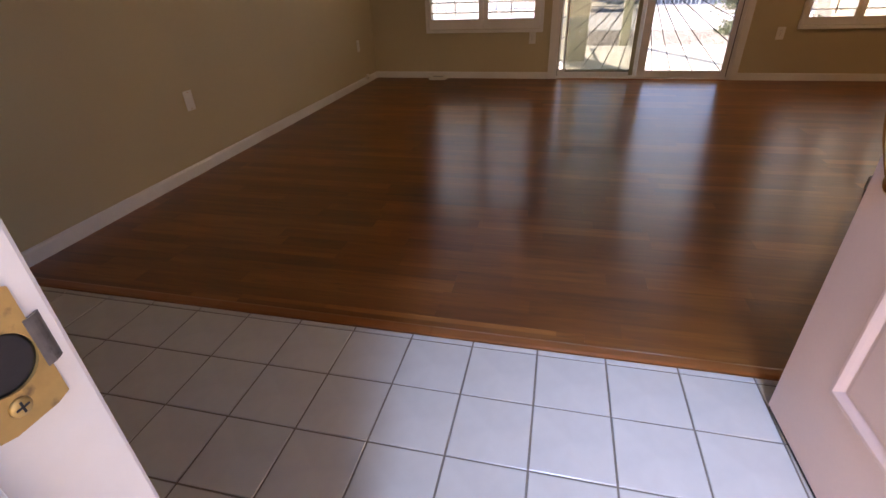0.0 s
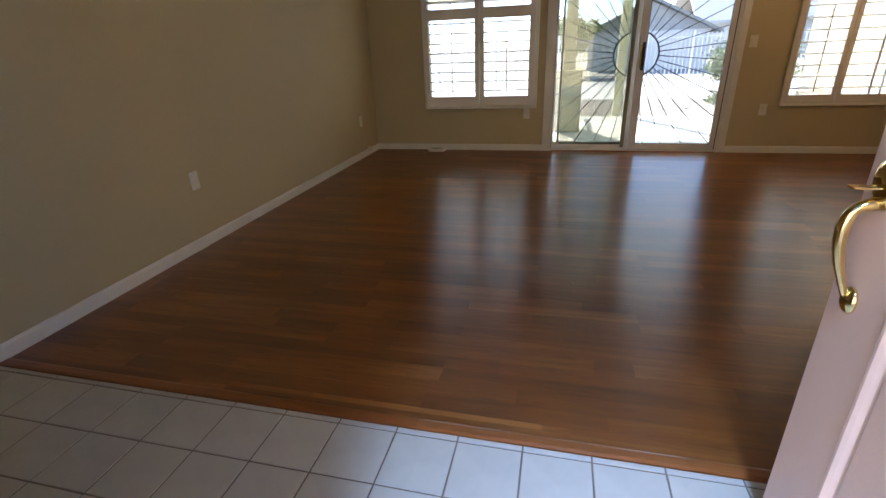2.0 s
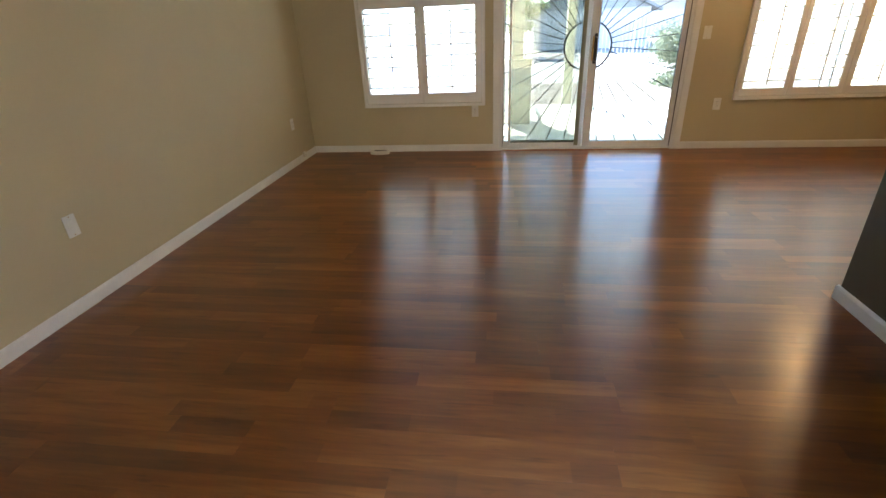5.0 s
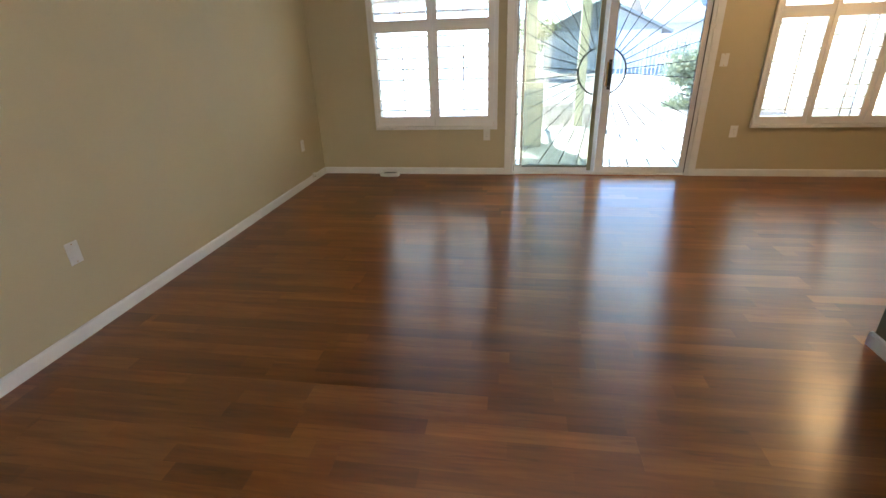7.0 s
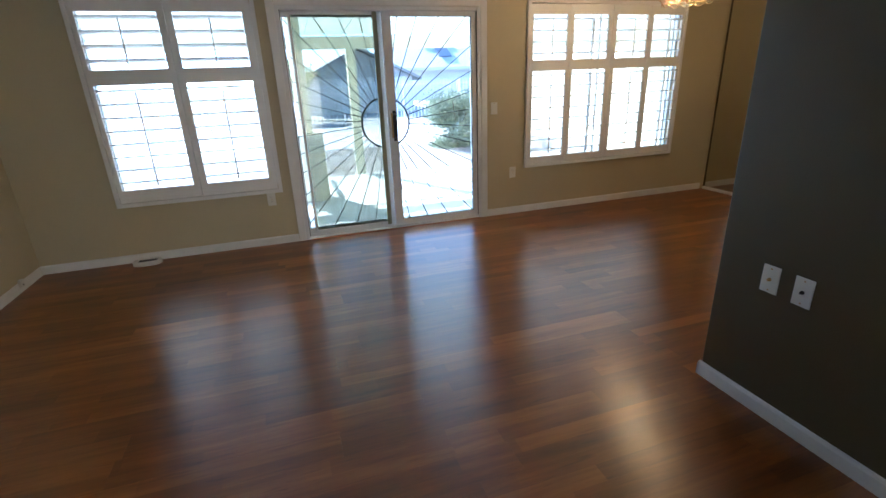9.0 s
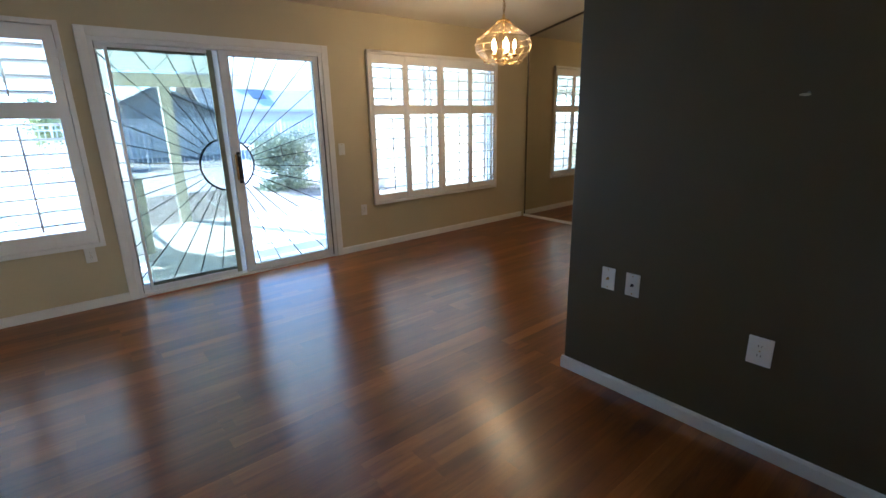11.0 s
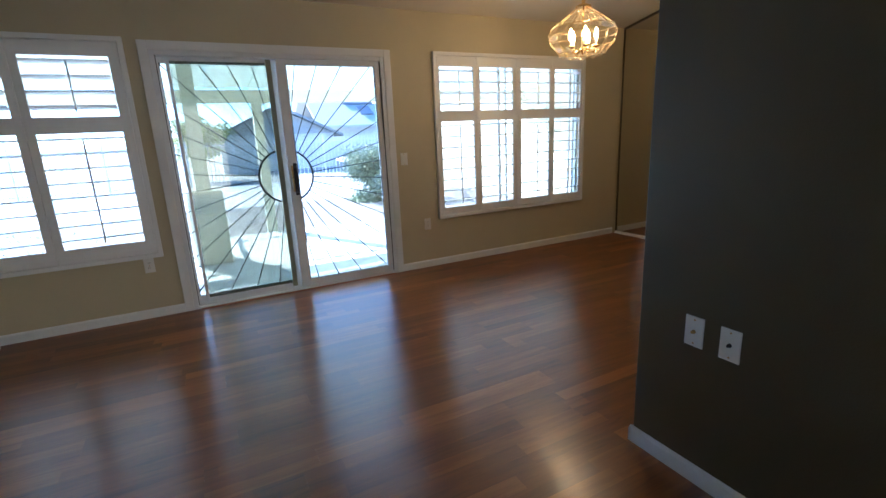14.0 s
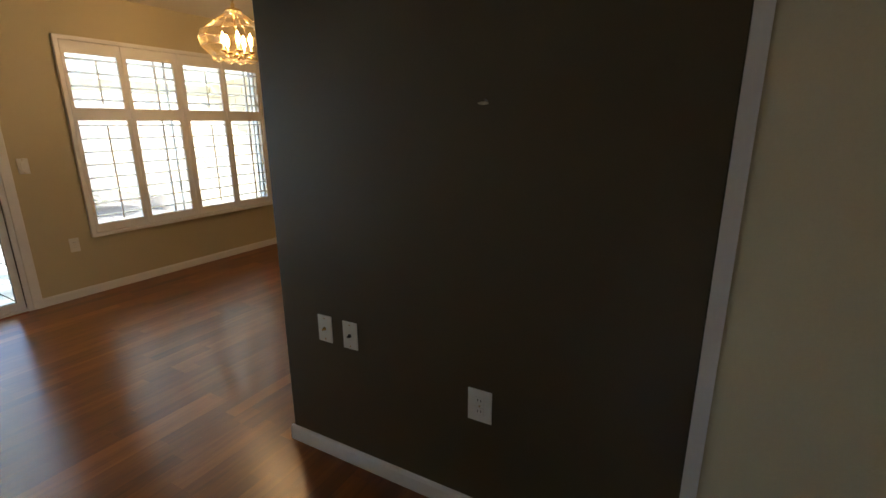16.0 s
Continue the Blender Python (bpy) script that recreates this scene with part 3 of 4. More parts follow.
# ---- wall plates ----
def wall_plate(kind, label, category, m, group=""):
    """A plate that faces +y of its own frame before m places it; kind: outlet, switch, coax, blank."""
    w, h = (0.09, 0.122) if kind == "wide" else (0.072, 0.116)
    e = new(category.replace(" ", "_"))
    tagged(e, label, category, group)
    bm = bmesh.new()
    box(bm, -w / 2, w / 2, 0.0005, 0.006, -h / 2, h / 2, bevel=0.0025)
    part("plate", bm, M_PLASTIC, e)
    if kind in ("outlet", "wide"):
        for s in (-1, 1):
            bm = bmesh.new()
            box(bm, -0.017, 0.017, 0.006, 0.0085, s * 0.0205 - 0.0145, s * 0.0205 + 0.0145, bevel=0.002)
            o = part("socket", bm, M_PLASTIC, e)
            for q in (-0.006, 0.006):
                bx("slot", (q - 0.0012, q + 0.0012, 0.0083, 0.009, s * 0.0205 - 0.002, s * 0.0205 + 0.007), M_DARK, o)
        sc = (0.0,)
    elif kind == "switch":
        bm = bmesh.new()
        box(bm, -0.016, 0.016, 0.006, 0.009, -0.033, 0.033, bevel=0.002)
        part("rocker", bm, M_PLASTIC, e)
        sc = (-0.048, 0.048)
    else:
        bm = bmesh.new()
        lathe(bm, [(0.0075, 0.0), (0.0075, 0.004), (0.0048, 0.004), (0.0048, 0.013), (0.002, 0.013)], 12, pose(0, 0.006, 0, -90, 0, 0))
        part("jack", bm, M_BRASSD if kind == "coax" else M_DARK, e)
        if kind == "phone":
            bx("tab", (-0.012, 0.006, 0.0125, 0.015, -0.004, 0.003), M_DARK, e, bevel=0.001, m=pose(0, 0, 0, 0, 25, 0))
        sc = (-0.045, 0.045)
    for z in sc:
        bm = bmesh.new()
        lathe(bm, [(0.0035, 0.0), (0.0028, 0.0014)], 10, pose(0, 0.006, z, -90, 0, 0))
        part("screw", bm, M_BRASSD, e)
    e.matrix_world = m
    return e


wall_plate("switch", "white plain-faced outlet plate low on the tan wall", "wall outlet", pose(0, -3.247, 0.44, 0, 0, -90), "wall outlets")
wall_plate("outlet", "small white outlet plate near the room's corner", "wall outlet", pose(0, -0.504, 0.419, 0, 0, -90), "wall outlets")
wall_plate("outlet", "white duplex outlet under the shutter frame", "wall outlet", pose(1.882, 0, 0.43, 0, 0, 180), "wall outlets")
wall_plate("outlet", "white duplex outlet beside the sliding door", "wall outlet", pose(4.334, 0, 0.451, 0, 0, 180), "wall outlets")
wall_plate("switch", "white rocker light switch beside the sliding door", "light switch", pose(4.118, 0, 1.118, 0, 0, 180))
wall_plate("coax", "white wall plate with a brass cable jack", "cable plate", pose(PART, -3.26, 0.604, 0, 0, 90), "partition wall plates")
wall_plate("phone", "white wall plate with a dark jack and tab", "cable plate", pose(PART, -3.391, 0.602, 0, 0, 90), "partition wall plates")
wall_plate("wide", "wide white outlet plate low on the dark wall", "wall outlet", pose(PART, -3.954, 0.467, 0, 0, 90), "partition wall plates")

# wall anchor and patch on the partition
hk = thing("wall_hook", (PART, -3.961, 1.776), "small white plastic wall anchor with a screw hole", "wall hook")
bm = bmesh.new()
lathe(bm, [(0.013, 0.0005), (0.013, 0.004), (0.009, 0.007), (0.005, 0.007), (0.004, 0.002)], 16, pose(0, 0, 0, 0, -90, 0))
part("collar", bm, M_PLASTIC, hk)
bm = bmesh.new()
tube(bm, [(-0.003, 0, 0), (-0.018, -0.004, 0.004), (-0.02, -0.014, 0.012)], 0.003, 6)
part("hook", bm, M_PLASTIC, hk)
pk = thing("wall_nail", (PART, -3.949, 1.462), "small bare plaster chip with a nail in it", "nail")
bm = bmesh.new()
for k in range(7):
    f = k / 6
    w = 0.0045 * math.sin(math.pi * (0.12 + 0.8 * f))
    y = -0.017 + 0.034 * f
    q = [bm.verts.new((dx, y, z)) for dx, z in ((-0.0004, -w - 0.001 * (k % 2)), (-0.003, -w * 0.4), (-0.003, w * 0.5), (-0.0004, w + 0.0012 * ((k + 1) % 2)))]
    if k:
        for i in range(3):
            bm.faces.new((last[i], last[i + 1], q[i + 1], q[i]))
    last = q
part("chip", bm, M_PATCH, pk, "ragged flake of bare plaster")
bm = bmesh.new()
lathe(bm, [(0.0022, 0.0003), (0.0022, 0.012), (0.0042, 0.0122), (0.0036, 0.0142)], 10, pose(0, -0.012, 0.006, 0, -80, 0))
part("nail_head", bm, M_STEEL, pk)
jk = thing("phone_jack", (0.0135, -0.374, 0.045), "small white surface jack on the baseboard", "phone jack")
bx("body", (0.0003, 0.022, -0.024, 0.024, 0.0, 0.055), M_PLASTIC, jk, bevel=0.004)
bx("port", (0.0222, 0.0232, -0.006, 0.006, 0.008, 0.02), M_DARK, jk)

# oval white floor vent by the back wall
vt = thing("floor_vent", (0.8, -0.09, 0.0), "oval white floor vent ring round a raised dark block", "floor vent")
bm = bmesh.new()
N = 32
prof = [(1.0, 0.0), (1.0, 0.03), (0.96, 0.038), (0.84, 0.038), (0.80, 0.03), (0.80, 0.002)]
rings = [[bm.verts.new((0.11 * r * math.copysign(abs(math.cos(a)) ** 0.7, math.cos(a)), 0.062 * r * math.copysign(abs(math.sin(a)) ** 0.7, math.sin(a)), z)) for a in [2 * math.pi * i / N for i in range(N)]] for r, z in prof]
for a, b in zip(rings, rings[1:]):
    for i in range(N):
        bm.faces.new((a[i], a[(i + 1) % N], b[(i + 1) % N], b[i]))
part("rim", bm, M_PLASTIC, vt)
# dark block raised near the rim to show the opening's shade from the camera
bx("shade_block", (-0.07, 0.07, -0.036, 0.036, 0.0005, 0.026), M_DARK, vt)
for k in range(6):
    bx("slat", (-0.06 + k * 0.022, -0.052 + k * 0.022, -0.034, 0.034, 0.0262, 0.032), M_DARK, vt)

# ---- mirrored wall of the dining room ----
mw = thing("wall_mirror", (EAST, -1.4, 0.0), "floor-to-ceiling mirror panels with dark metal edging", "mirror")
ye = [-0.03, -1.24, -2.46, -3.68]
for a, b in zip(ye, ye[1:]):
    bm = bmesh.new()
    v = [bm.verts.new((dx, y + 1.4, z)) for dx in (0.0, 0.008) for y, z in ((a - 0.004, 0.03), (b + 0.004, 0.03), (b + 0.004, ceil_z(b) - 0.03), (a - 0.004, ceil_z(a) - 0.03))]
    for q in ((0, 1, 2, 3), (4, 5, 6, 7), (0, 1, 5, 4), (1, 2, 6, 5), (2, 3, 7, 6), (3, 0, 4, 7)):
        bm.faces.new([v[i] for i in q])
    part("mirror_panel", bm, M_MIRROR, mw)
    bx("edging", (-0.008, 0.004, a + 1.4 - 0.006, a + 1.4 + 0.008, 0.03, ceil_z(a) - 0.03), M_EDGE, mw, bevel=0.002)
bm = bmesh.new()
tube(bm, [(-0.004, ye[0] + 1.4, ceil_z(ye[0]) - 0.024), (-0.004, ye[-1] + 1.4, ceil_z(ye[-1]) - 0.024)], 0.012, 6)
part("top_channel", bm, M_EDGE, mw)
bx("bottom_track", (-0.03, 0.01, ye[-1] + 1.4, ye[0] + 1.4, 0.0, 0.028), M_TRIM, mw, "white bottom track", bevel=0.004)

# ---- pendant light ----
PX, PY, PT = 5.108, -1.328, 2.225
pl = thing("pendant_light", (PX, PY, PT), "lit faceted glass and brass pendant light on a chain", "pendant light")
NF = 12
levels = [(0.042, 0.0), (0.135, -0.068), (0.238, -0.145), (0.259, -0.195), (0.246, -0.25), (0.178, -0.322)]


def ringpt(r, z, k):
    a = 2 * math.pi * k / NF
    return Vector((r * math.cos(a), r * math.sin(a), z))


for (r0, z0), (r1, z1) in zip(levels, levels[1:]):
    for k in range(NF):
        bm = bmesh.new()
        q = [ringpt(r0, z0, k), ringpt(r0, z0, k + 1), ringpt(r1, z1, k + 1), ringpt(r1, z1, k)]
        c = sum(q, Vector()) / 4
        q = [c + (p - c) * 0.985 for p in q]
        inn = [c + (p - c) * 0.9 - Vector((c.x, c.y, 0)).normalized() * 0.0025 for p in q]
        vo = [bm.verts.new(p) for p in q]
        vi = [bm.verts.new(p) for p in inn]
        bm.faces.new(vi)
        for i in range(4):
            bm.faces.new((vo[i], vo[(i + 1) % 4], vi[(i + 1) % 4], vi[i]))
        p = part("pane", bm, M_CRYSTAL, pl)
        p.visible_shadow = False
for k in range(NF):
    bm = bmesh.new()
    tube(bm, [ringpt(r, z, k) for r, z in levels], 0.0026, 5)
    part("came", bm, M_CAME, pl)
    # scalloped lower edge
    bm = bmesh.new()
    a, b = ringpt(*levels[-1], k), ringpt(*levels[-1], k + 1)
    tube(bm, [a.lerp(b, s / 6) - Vector((0, 0, 0.028 * math.sin(math.pi * s / 6))) for s in range(7)], 0.0025, 5)
    part("scallop", bm, M_BRASS, pl)
for r, z in levels:
    bm = bmesh.new()
    tube(bm, [ringpt(r, z, k) for k in range(NF)], 0.0028, 5, closed=True)
    part("band", bm, M_CAME, pl)
bm = bmesh.new()
lathe(bm, [(0.06, -0.004), (0.058, 0.008), (0.03, 0.02), (0.012, 0.03), (0.016, 0.045), (0.008, 0.058), (0.004, 0.06)], 20)
part("cap", bm, M_BRASS, pl)
bm = bmesh.new()
tube(bm, [(0, 0, 0), (0, 0, -0.3)], 0.006, 8)
lathe(bm, [(0.004, -0.34), (0.016, -0.325), (0.02, -0.31), (0.03, -0.3), (0.004, -0.29)], 14)
part("stem", bm, M_BRASS, pl)
for k in range(5):
    a = 2 * math.pi * (k + 0.3) / 5
    c, s = math.cos(a), math.sin(a)
    bm = bmesh.new()
    tube(bm, [(0.01 * c, 0.01 * s, -0.3), (0.05 * c, 0.05 * s, -0.325), (0.09 * c, 0.09 * s, -0.32), (0.1 * c, 0.1 * s, -0.29)], 0.005, 6)
    lathe(bm, [(0.006, -0.298), (0.022, -0.292), (0.034, -0.282), (0.033, -0.279), (0.02, -0.285), (0.006, -0.283)], 16, Matrix.Translation((0.1 * c, 0.1 * s, 0)))
    arm = part("arm", bm, M_BRASS, pl)
    bm = bmesh.new()
    lathe(bm, [(0.009, -0.284), (0.009, -0.235)], 10, Matrix.Translation((0.1 * c, 0.1 * s, 0)))
    part("candle_sleeve", bm, M_PLASTIC, arm)
    bm = bmesh.new()
    lathe(bm, [(0.006, -0.235), (0.014, -0.215), (0.015, -0.2), (0.009, -0.17), (0.002, -0.15)], 12, Matrix.Translation((0.1 * c, 0.1 * s, 0)))
    part("bulb", bm, M_BULB, arm, "glowing candle bulb")
top = ceil_z(PY) - PT
n_links = int((top - 0.06 - 0.03) / 0.034)
for k in range(n_links):
    bm = bmesh.new()
    zc = 0.06 + 0.018 + k * (top - 0.1) / n_links
    pts = [Vector((0.009 * math.cos(a), 0, 0.024 * math.sin(a))) for a in [2 * math.pi * i / 12 for i in range(12)]]
    m = Matrix.Translation((0, 0, zc)) @ pose(0, 0, 0, 0, 0, 90 * (k % 2))
    tube(bm, [m @ p for p in pts], 0.0024, 5, closed=True)
    part("chain_link", bm, M_CAME, pl)
bm = bmesh.new()
tube(bm, [(0.012 * math.sin(k * 0.9), 0.012 * math.cos(k * 1.1), 0.05 + (top - 0.05) * k / 14) for k in range(15)], 0.0022, 5)
part("cord", bm, M_BRASSD, pl)
bm = bmesh.new()
lathe(bm, [(0.01, top - 0.05), (0.055, top - 0.02), (0.062, top + 0.012)], 20)
part("canopy", bm, M_BRASS, pl)

# ---- front door, jamb and threshold ----
jamb = thing("door_2", ((JL + JR) / 2, SOUTH, 0.0), "white entry door jamb with worn brass strike plates", "door frame", kind="structure")
JX = (JL + JR) / 2


def jb(name, x0, x1, y0, y1, z0, z1, material, bevel=0.003, label=""):
    return bx(name, (x0 - JX, x1 - JX, y0 - SOUTH, y1 - SOUTH, z0, z1), material, jamb, label, bevel)


jb("side_jamb", JL - 0.0445, JL, -5.76, SOUTH, -0.13, 2.035, M_JAMB)
jb("side_jamb", JR, JR + 0.0445, -5.76, SOUTH, -0.13, 2.035, M_JAMB)
jb("head_jamb", JL - 0.0445, JR + 0.0445, -5.76, SOUTH, 2.0355, 2.0795, M_JAMB)
jb("door_stop", JL + 0.0003, JL + 0.013, -5.759, -5.692, 0.0, 2.035, M_STOP, label="pink-brown door stop, partly shaded in its colour")
jb("weatherstrip", JL + 0.0003, JL + 0.011, -5.6915, -5.68, 0.0, 2.03, M_TRIM, 0.004)
jb("door_stop", JR - 0.013, JR - 0.0003, -5.759, -5.692, 0.0, 2.035, M_STOP, label="pink-brown door stop, partly shaded in its colour")
jb("threshold", JL, JR, -5.76, SOUTH - 0.0055, -0.14, 0.012, M_BRASSD, 0.006)
for x0, x1 in ((JL - 0.11, JL - 0.0448), (JR + 0.0448, JR + 0.11)):
    jb("casing", x0, x1, SOUTH + 0.0005, SOUTH + 0.016, 0.0, 2.15, M_TRIM)
    jb("outer_casing", x0, x1, -5.785, -5.7505, -0.18, 2.15, M_STOP, label="pink-brown outer casing, partly shaded in its colour")
jb("casing", JL - 0.0445, JR + 0.0445, SOUTH + 0.0005, SOUTH + 0.016, 2.08, 2.15, M_TRIM)
# strike plate with its latch hole, screws and curved lip; deadbolt strike above
zs = 0.900


def strike(z, h, y0, y1, hr, lip, metal, label, hole):
    """A thin plate on the jamb's face with a round latch hole, two screws and, for the latch, a lip bent round the edge."""
    bm = bmesh.new()
    x0, x1 = JL - JX + 0.0003, JL - JX + 0.002
    ya, yb, yc = y0 - SOUTH, y1 - SOUTH, (y0 + y1) / 2 - SOUTH
    n = 32
    inner, outer = [], []
    for k in range(n):
        a = 2 * math.pi * (k + 0.5) / n
        c, q = math.cos(a), math.sin(a)
        inner.append((yc + hr * c, z + hr * q))
        f = min(((yb - ya) / 2) / max(abs(c), 1e-6), (h / 2) / max(abs(q), 1e-6))
        outer.append((yc + f * c, z + f * q))
    r = [[bm.verts.new((x, y, w)) for y, w in lp] for lp, x in ((inner, x0), (inner, x1), (outer, x1), (outer, x0))]
    for a, b in zip(r, r[1:]):
        for k in range(n):
            bm.faces.new((a[k], a[(k + 1) % n], b[(k + 1) % n], b[k]))
    p = part("strike_plate", bm, metal, jamb, label)
    bm = bmesh.new()
    lathe(bm, [(hr * 1.02, 0.0), (hr * 0.9, 0.0003)], 24, Matrix.Translation((x0 - 0.0001, yc, z)) @ pose(0, 0, 0, 0, 90, 0))
    part("latch_hole", bm, hole, p)
    if lip:
        bm = bmesh.new()
        prev = None
        for k in range(9):
            ang = radians(11 * max(0, k - 1))
            y, x = (yc + hr if k == 0 else yb) + 0.010 * math.sin(ang), x1 + 0.0004 - 0.010 * (1 - math.cos(ang))
            cur = [bm.verts.new((x + dx, y, z + w)) for dx, w in ((0, -0.0125), (0, 0.0125), (-0.0012, 0.0125), (-0.0012, -0.0125))]
            if prev:
                for i in range(4):
                    bm.faces.new((prev[i], cur[i], cur[(i + 1) % 4], prev[(i + 1) % 4]))
            else:
                bm.faces.new(cur)
            prev = cur
        bm.faces.new(list(reversed(prev)))
        part("lip", bm, M_STEEL, p, "dark scuffed lip of the strike")
    for dz in (-h / 2 + 0.011, h / 2 - 0.011):
        bm = bmesh.new()
        lathe(bm, [(0.0048, 0.0), (0.0042, 0.0012), (0.0012, 0.0013)], 12, Matrix.Translation((x1, yc - 0.003, z + dz)) @ pose(0, 0, 0, 0, 90, 0))
        sc = part("screw", bm, M_BRASSD, p)
        for rot in (0, 90):
            bx("slot", (0.0012, 0.0016, -0.0028, 0.0028, -0.0005, 0.0005), M_DARK, sc, m=Matrix.Translation((x1, yc - 0.003, z + dz)) @ pose(0, 0, 0, rot, 0, 0))


strike(zs + 0.006, 0.062, -5.67, -5.639, 0.0135, True, M_BRASSD, "worn brass strike plate", M_DARK)
# bare deadbolt hole with its worn ring
bm = bmesh.new()
at = Matrix.Translation((JL - JX + 0.0003, -5.648 - SOUTH, zs + 0.088)) @ pose(0, 0, 0, 0, 90, 0)
lathe(bm, [(0.0115, 0.0), (0.0115, 0.0014), (0.0098, 0.002), (0.0075, 0.0014), (0.0075, 0.0002)], 28, at)
ring = part("deadbolt_ring", bm, M_STEEL, jamb, "scuffed silver ring round the deadbolt hole")
bm = bmesh.new()
lathe(bm, [(0.0074, 0.0), (0.0072, 0.0012)], 24, at)
part("bolt_hole", bm, M_DARK, ring)

# the door leaf
DW, DH, DT, ANG = 0.908, 2.02, 0.044, 88.2
leaf = new("entry_door")
tagged(leaf, "open pink-white panelled entry door with brass handle set", "door")
# own frame: x from hinge to free edge, y outwards from the inner face, z up
th = radians(ANG)
leaf.matrix_world = Matrix(((-math.cos(th), -math.sin(th), 0, JR - 0.004), (math.sin(th), -math.cos(th), 0, -5.609), (0, 0, 1, 0.012), (0, 0, 0, 1)))
st, mid0, mid1 = 0.158, 0.392, 0.516
rails = [(0.0, 0.217), (0.79, 0.942), (1.56, 1.66), (1.87, DH)]
bm = bmesh.new()
box(bm, 0, DW, 0.012, DT - 0.012, 0, DH)
for y0, y1 in ((0.0, 0.0119), (DT - 0.0119, DT)):
    for a, b in ((0, st), (mid0, mid1), (DW - st, DW)):
        box(bm, a, b, y0, y1, 0, DH)
    for a, b in rails:
        for c, d in ((st, mid0), (mid1, DW - st)):
            box(bm, c, d, y0, y1, a, b)
part("slab", bm, M_DOOR, leaf)


def raised_panel(x0, x1, z0, z1):
    """A moulded frame round a raised field on the outer face."""
    bm = bmesh.new()
    yb = DT - 0.012
    steps = [(0.0, 0.0122), (0.005, 0.0152), (0.012, 0.0150), (0.020, 0.0105), (0.029, 0.0042), (0.033, 0.0040), (0.041, 0.0062)]
    loops = []
    for ins, y in steps:
        loops.append([bm.verts.new(v) for v in ((x0 + ins, yb + y, z0 + ins), (x1 - ins, yb + y, z0 + ins), (x1 - ins, yb + y, z1 - ins), (x0 + ins, yb + y, z1 - ins))])
    for a, b in zip(loops, loops[1:]):
        for i in range(4):
            bm.faces.new((a[i], a[(i + 1) % 4], b[(i + 1) % 4], b[i]))
    bm.faces.new(loops[-1])
    part("panel", bm, M_DOOR, leaf)


for c, d in ((st, mid0), (mid1, DW - st)):
    for (a0, a1), (b0, b1) in zip(rails, rails[1:]):
        raised_panel(c, d, a1, b0)
bx("door_sweep", (0.002, DW - 0.002, 0.004, DT - 0.002, -0.01, -0.0005), M_DARK, leaf, "worn grey bottom sweep")
for hz in (0.2, 1.0, 1.8):
    bm = bmesh.new()
    tube(bm, [(-0.004, -0.004, hz - 0.045), (-0.004, -0.004, hz + 0.045)], 0.006, 8)
    part("hinge", bm, M_BRASS, leaf)
HX = DW - 0.061
LZ = 0.903
# escutcheon, thumb latch, curved grip, lower foot
bm = bmesh.new()
lathe(bm, [(0.036, 0.0), (0.036, 0.004), (0.031, 0.009), (0.029, 0.012), (0.02, 0.016), (0.004, 0.017)], 28, Matrix.Translation((HX, DT, LZ)) @ pose(0, 0, 0, -90, 0, 0) @ Matrix.Diagonal((1, 1.45, 1, 1)))
grip = part("handle", bm, M_BRASS, leaf, "polished brass grip handle")
bm = bmesh.new()
z0 = LZ - 0.02
ctrl = [(0.012, z0 - 0.02), (0.03, z0 - 0.024), (0.044, z0 - 0.035), (0.050, z0 - 0.055), (0.050, z0 - 0.09), (0.041, z0 - 0.13), (0.029, z0 - 0.165), (0.019, z0 - 0.19), (0.012, z0 - 0.205)]
rad = [0.013, 0.011, 0.0105, 0.0115, 0.0115, 0.010, 0.008, 0.007, 0.008]
pts, rr = [], []
for i in range(len(ctrl) - 1):
    for s in range(4):
        f = s / 4
        p0, p1, p2, p3 = ctrl[max(0, i - 1)], ctrl[i], ctrl[i + 1], ctrl[min(len(ctrl) - 1, i + 2)]
        q = [0.5 * (2 * p1[j] + (p2[j] - p0[j]) * f + (2 * p0[j] - 5 * p1[j] + 4 * p2[j] - p3[j]) * f * f + (3 * p1[j] - p0[j] - 3 * p2[j] + p3[j]) * f ** 3) for j in (0, 1)]
        pts.append((HX, DT + q[0], q[1]))
        rr.append(rad[i] * (1 - f) + rad[i + 1] * f)
tube(bm, pts, rr, 12)
part("grip", bm, M_BRASS, grip)
bm = bmesh.new()
lathe(bm, [(0.022, 0.0), (0.022, 0.004), (0.016, 0.01), (0.008, 0.014), (0.002, 0.015)], 20, Matrix.Translation((HX, DT, LZ - 0.235)) @ pose(0, 0, 0, -90, 0, 0) @ Matrix.Diagonal((1, 1.3, 1, 1)))
part("foot", bm, M_BRASS, grip)
bm = bmesh.new()
box(bm, HX - 0.011, HX + 0.011, DT + 0.012, DT + 0.06, LZ - 0.012, LZ - 0.007, bevel=0.002)
part("thumb_latch", bm, M_BRASS, grip)
bm = bmesh.new()
lathe(bm, [(0.035, 0.0), (0.036, 0.003), (0.034, 0.007), (0.028, 0.009), (0.027, 0.011), (0.0255, 0.02), (0.021, 0.023), (0.021, 0.031), (0.0195, 0.0335), (0.0145, 0.0335), (0.0145, 0.031), (0.0115, 0.031), (0.0115, 0.035), (0.003, 0.035)], 28, Matrix.Translation((HX, DT, LZ + 0.122)) @ pose(0, 0, 0, -90, 0, 0))
db = part("deadbolt", bm, M_BRASS, leaf, "polished brass deadbolt")
bx("keyhole", (HX - 0.0015, HX + 0.0015, DT + 0.0351, DT + 0.036, LZ + 0.115, LZ + 0.129), M_DARK, db)
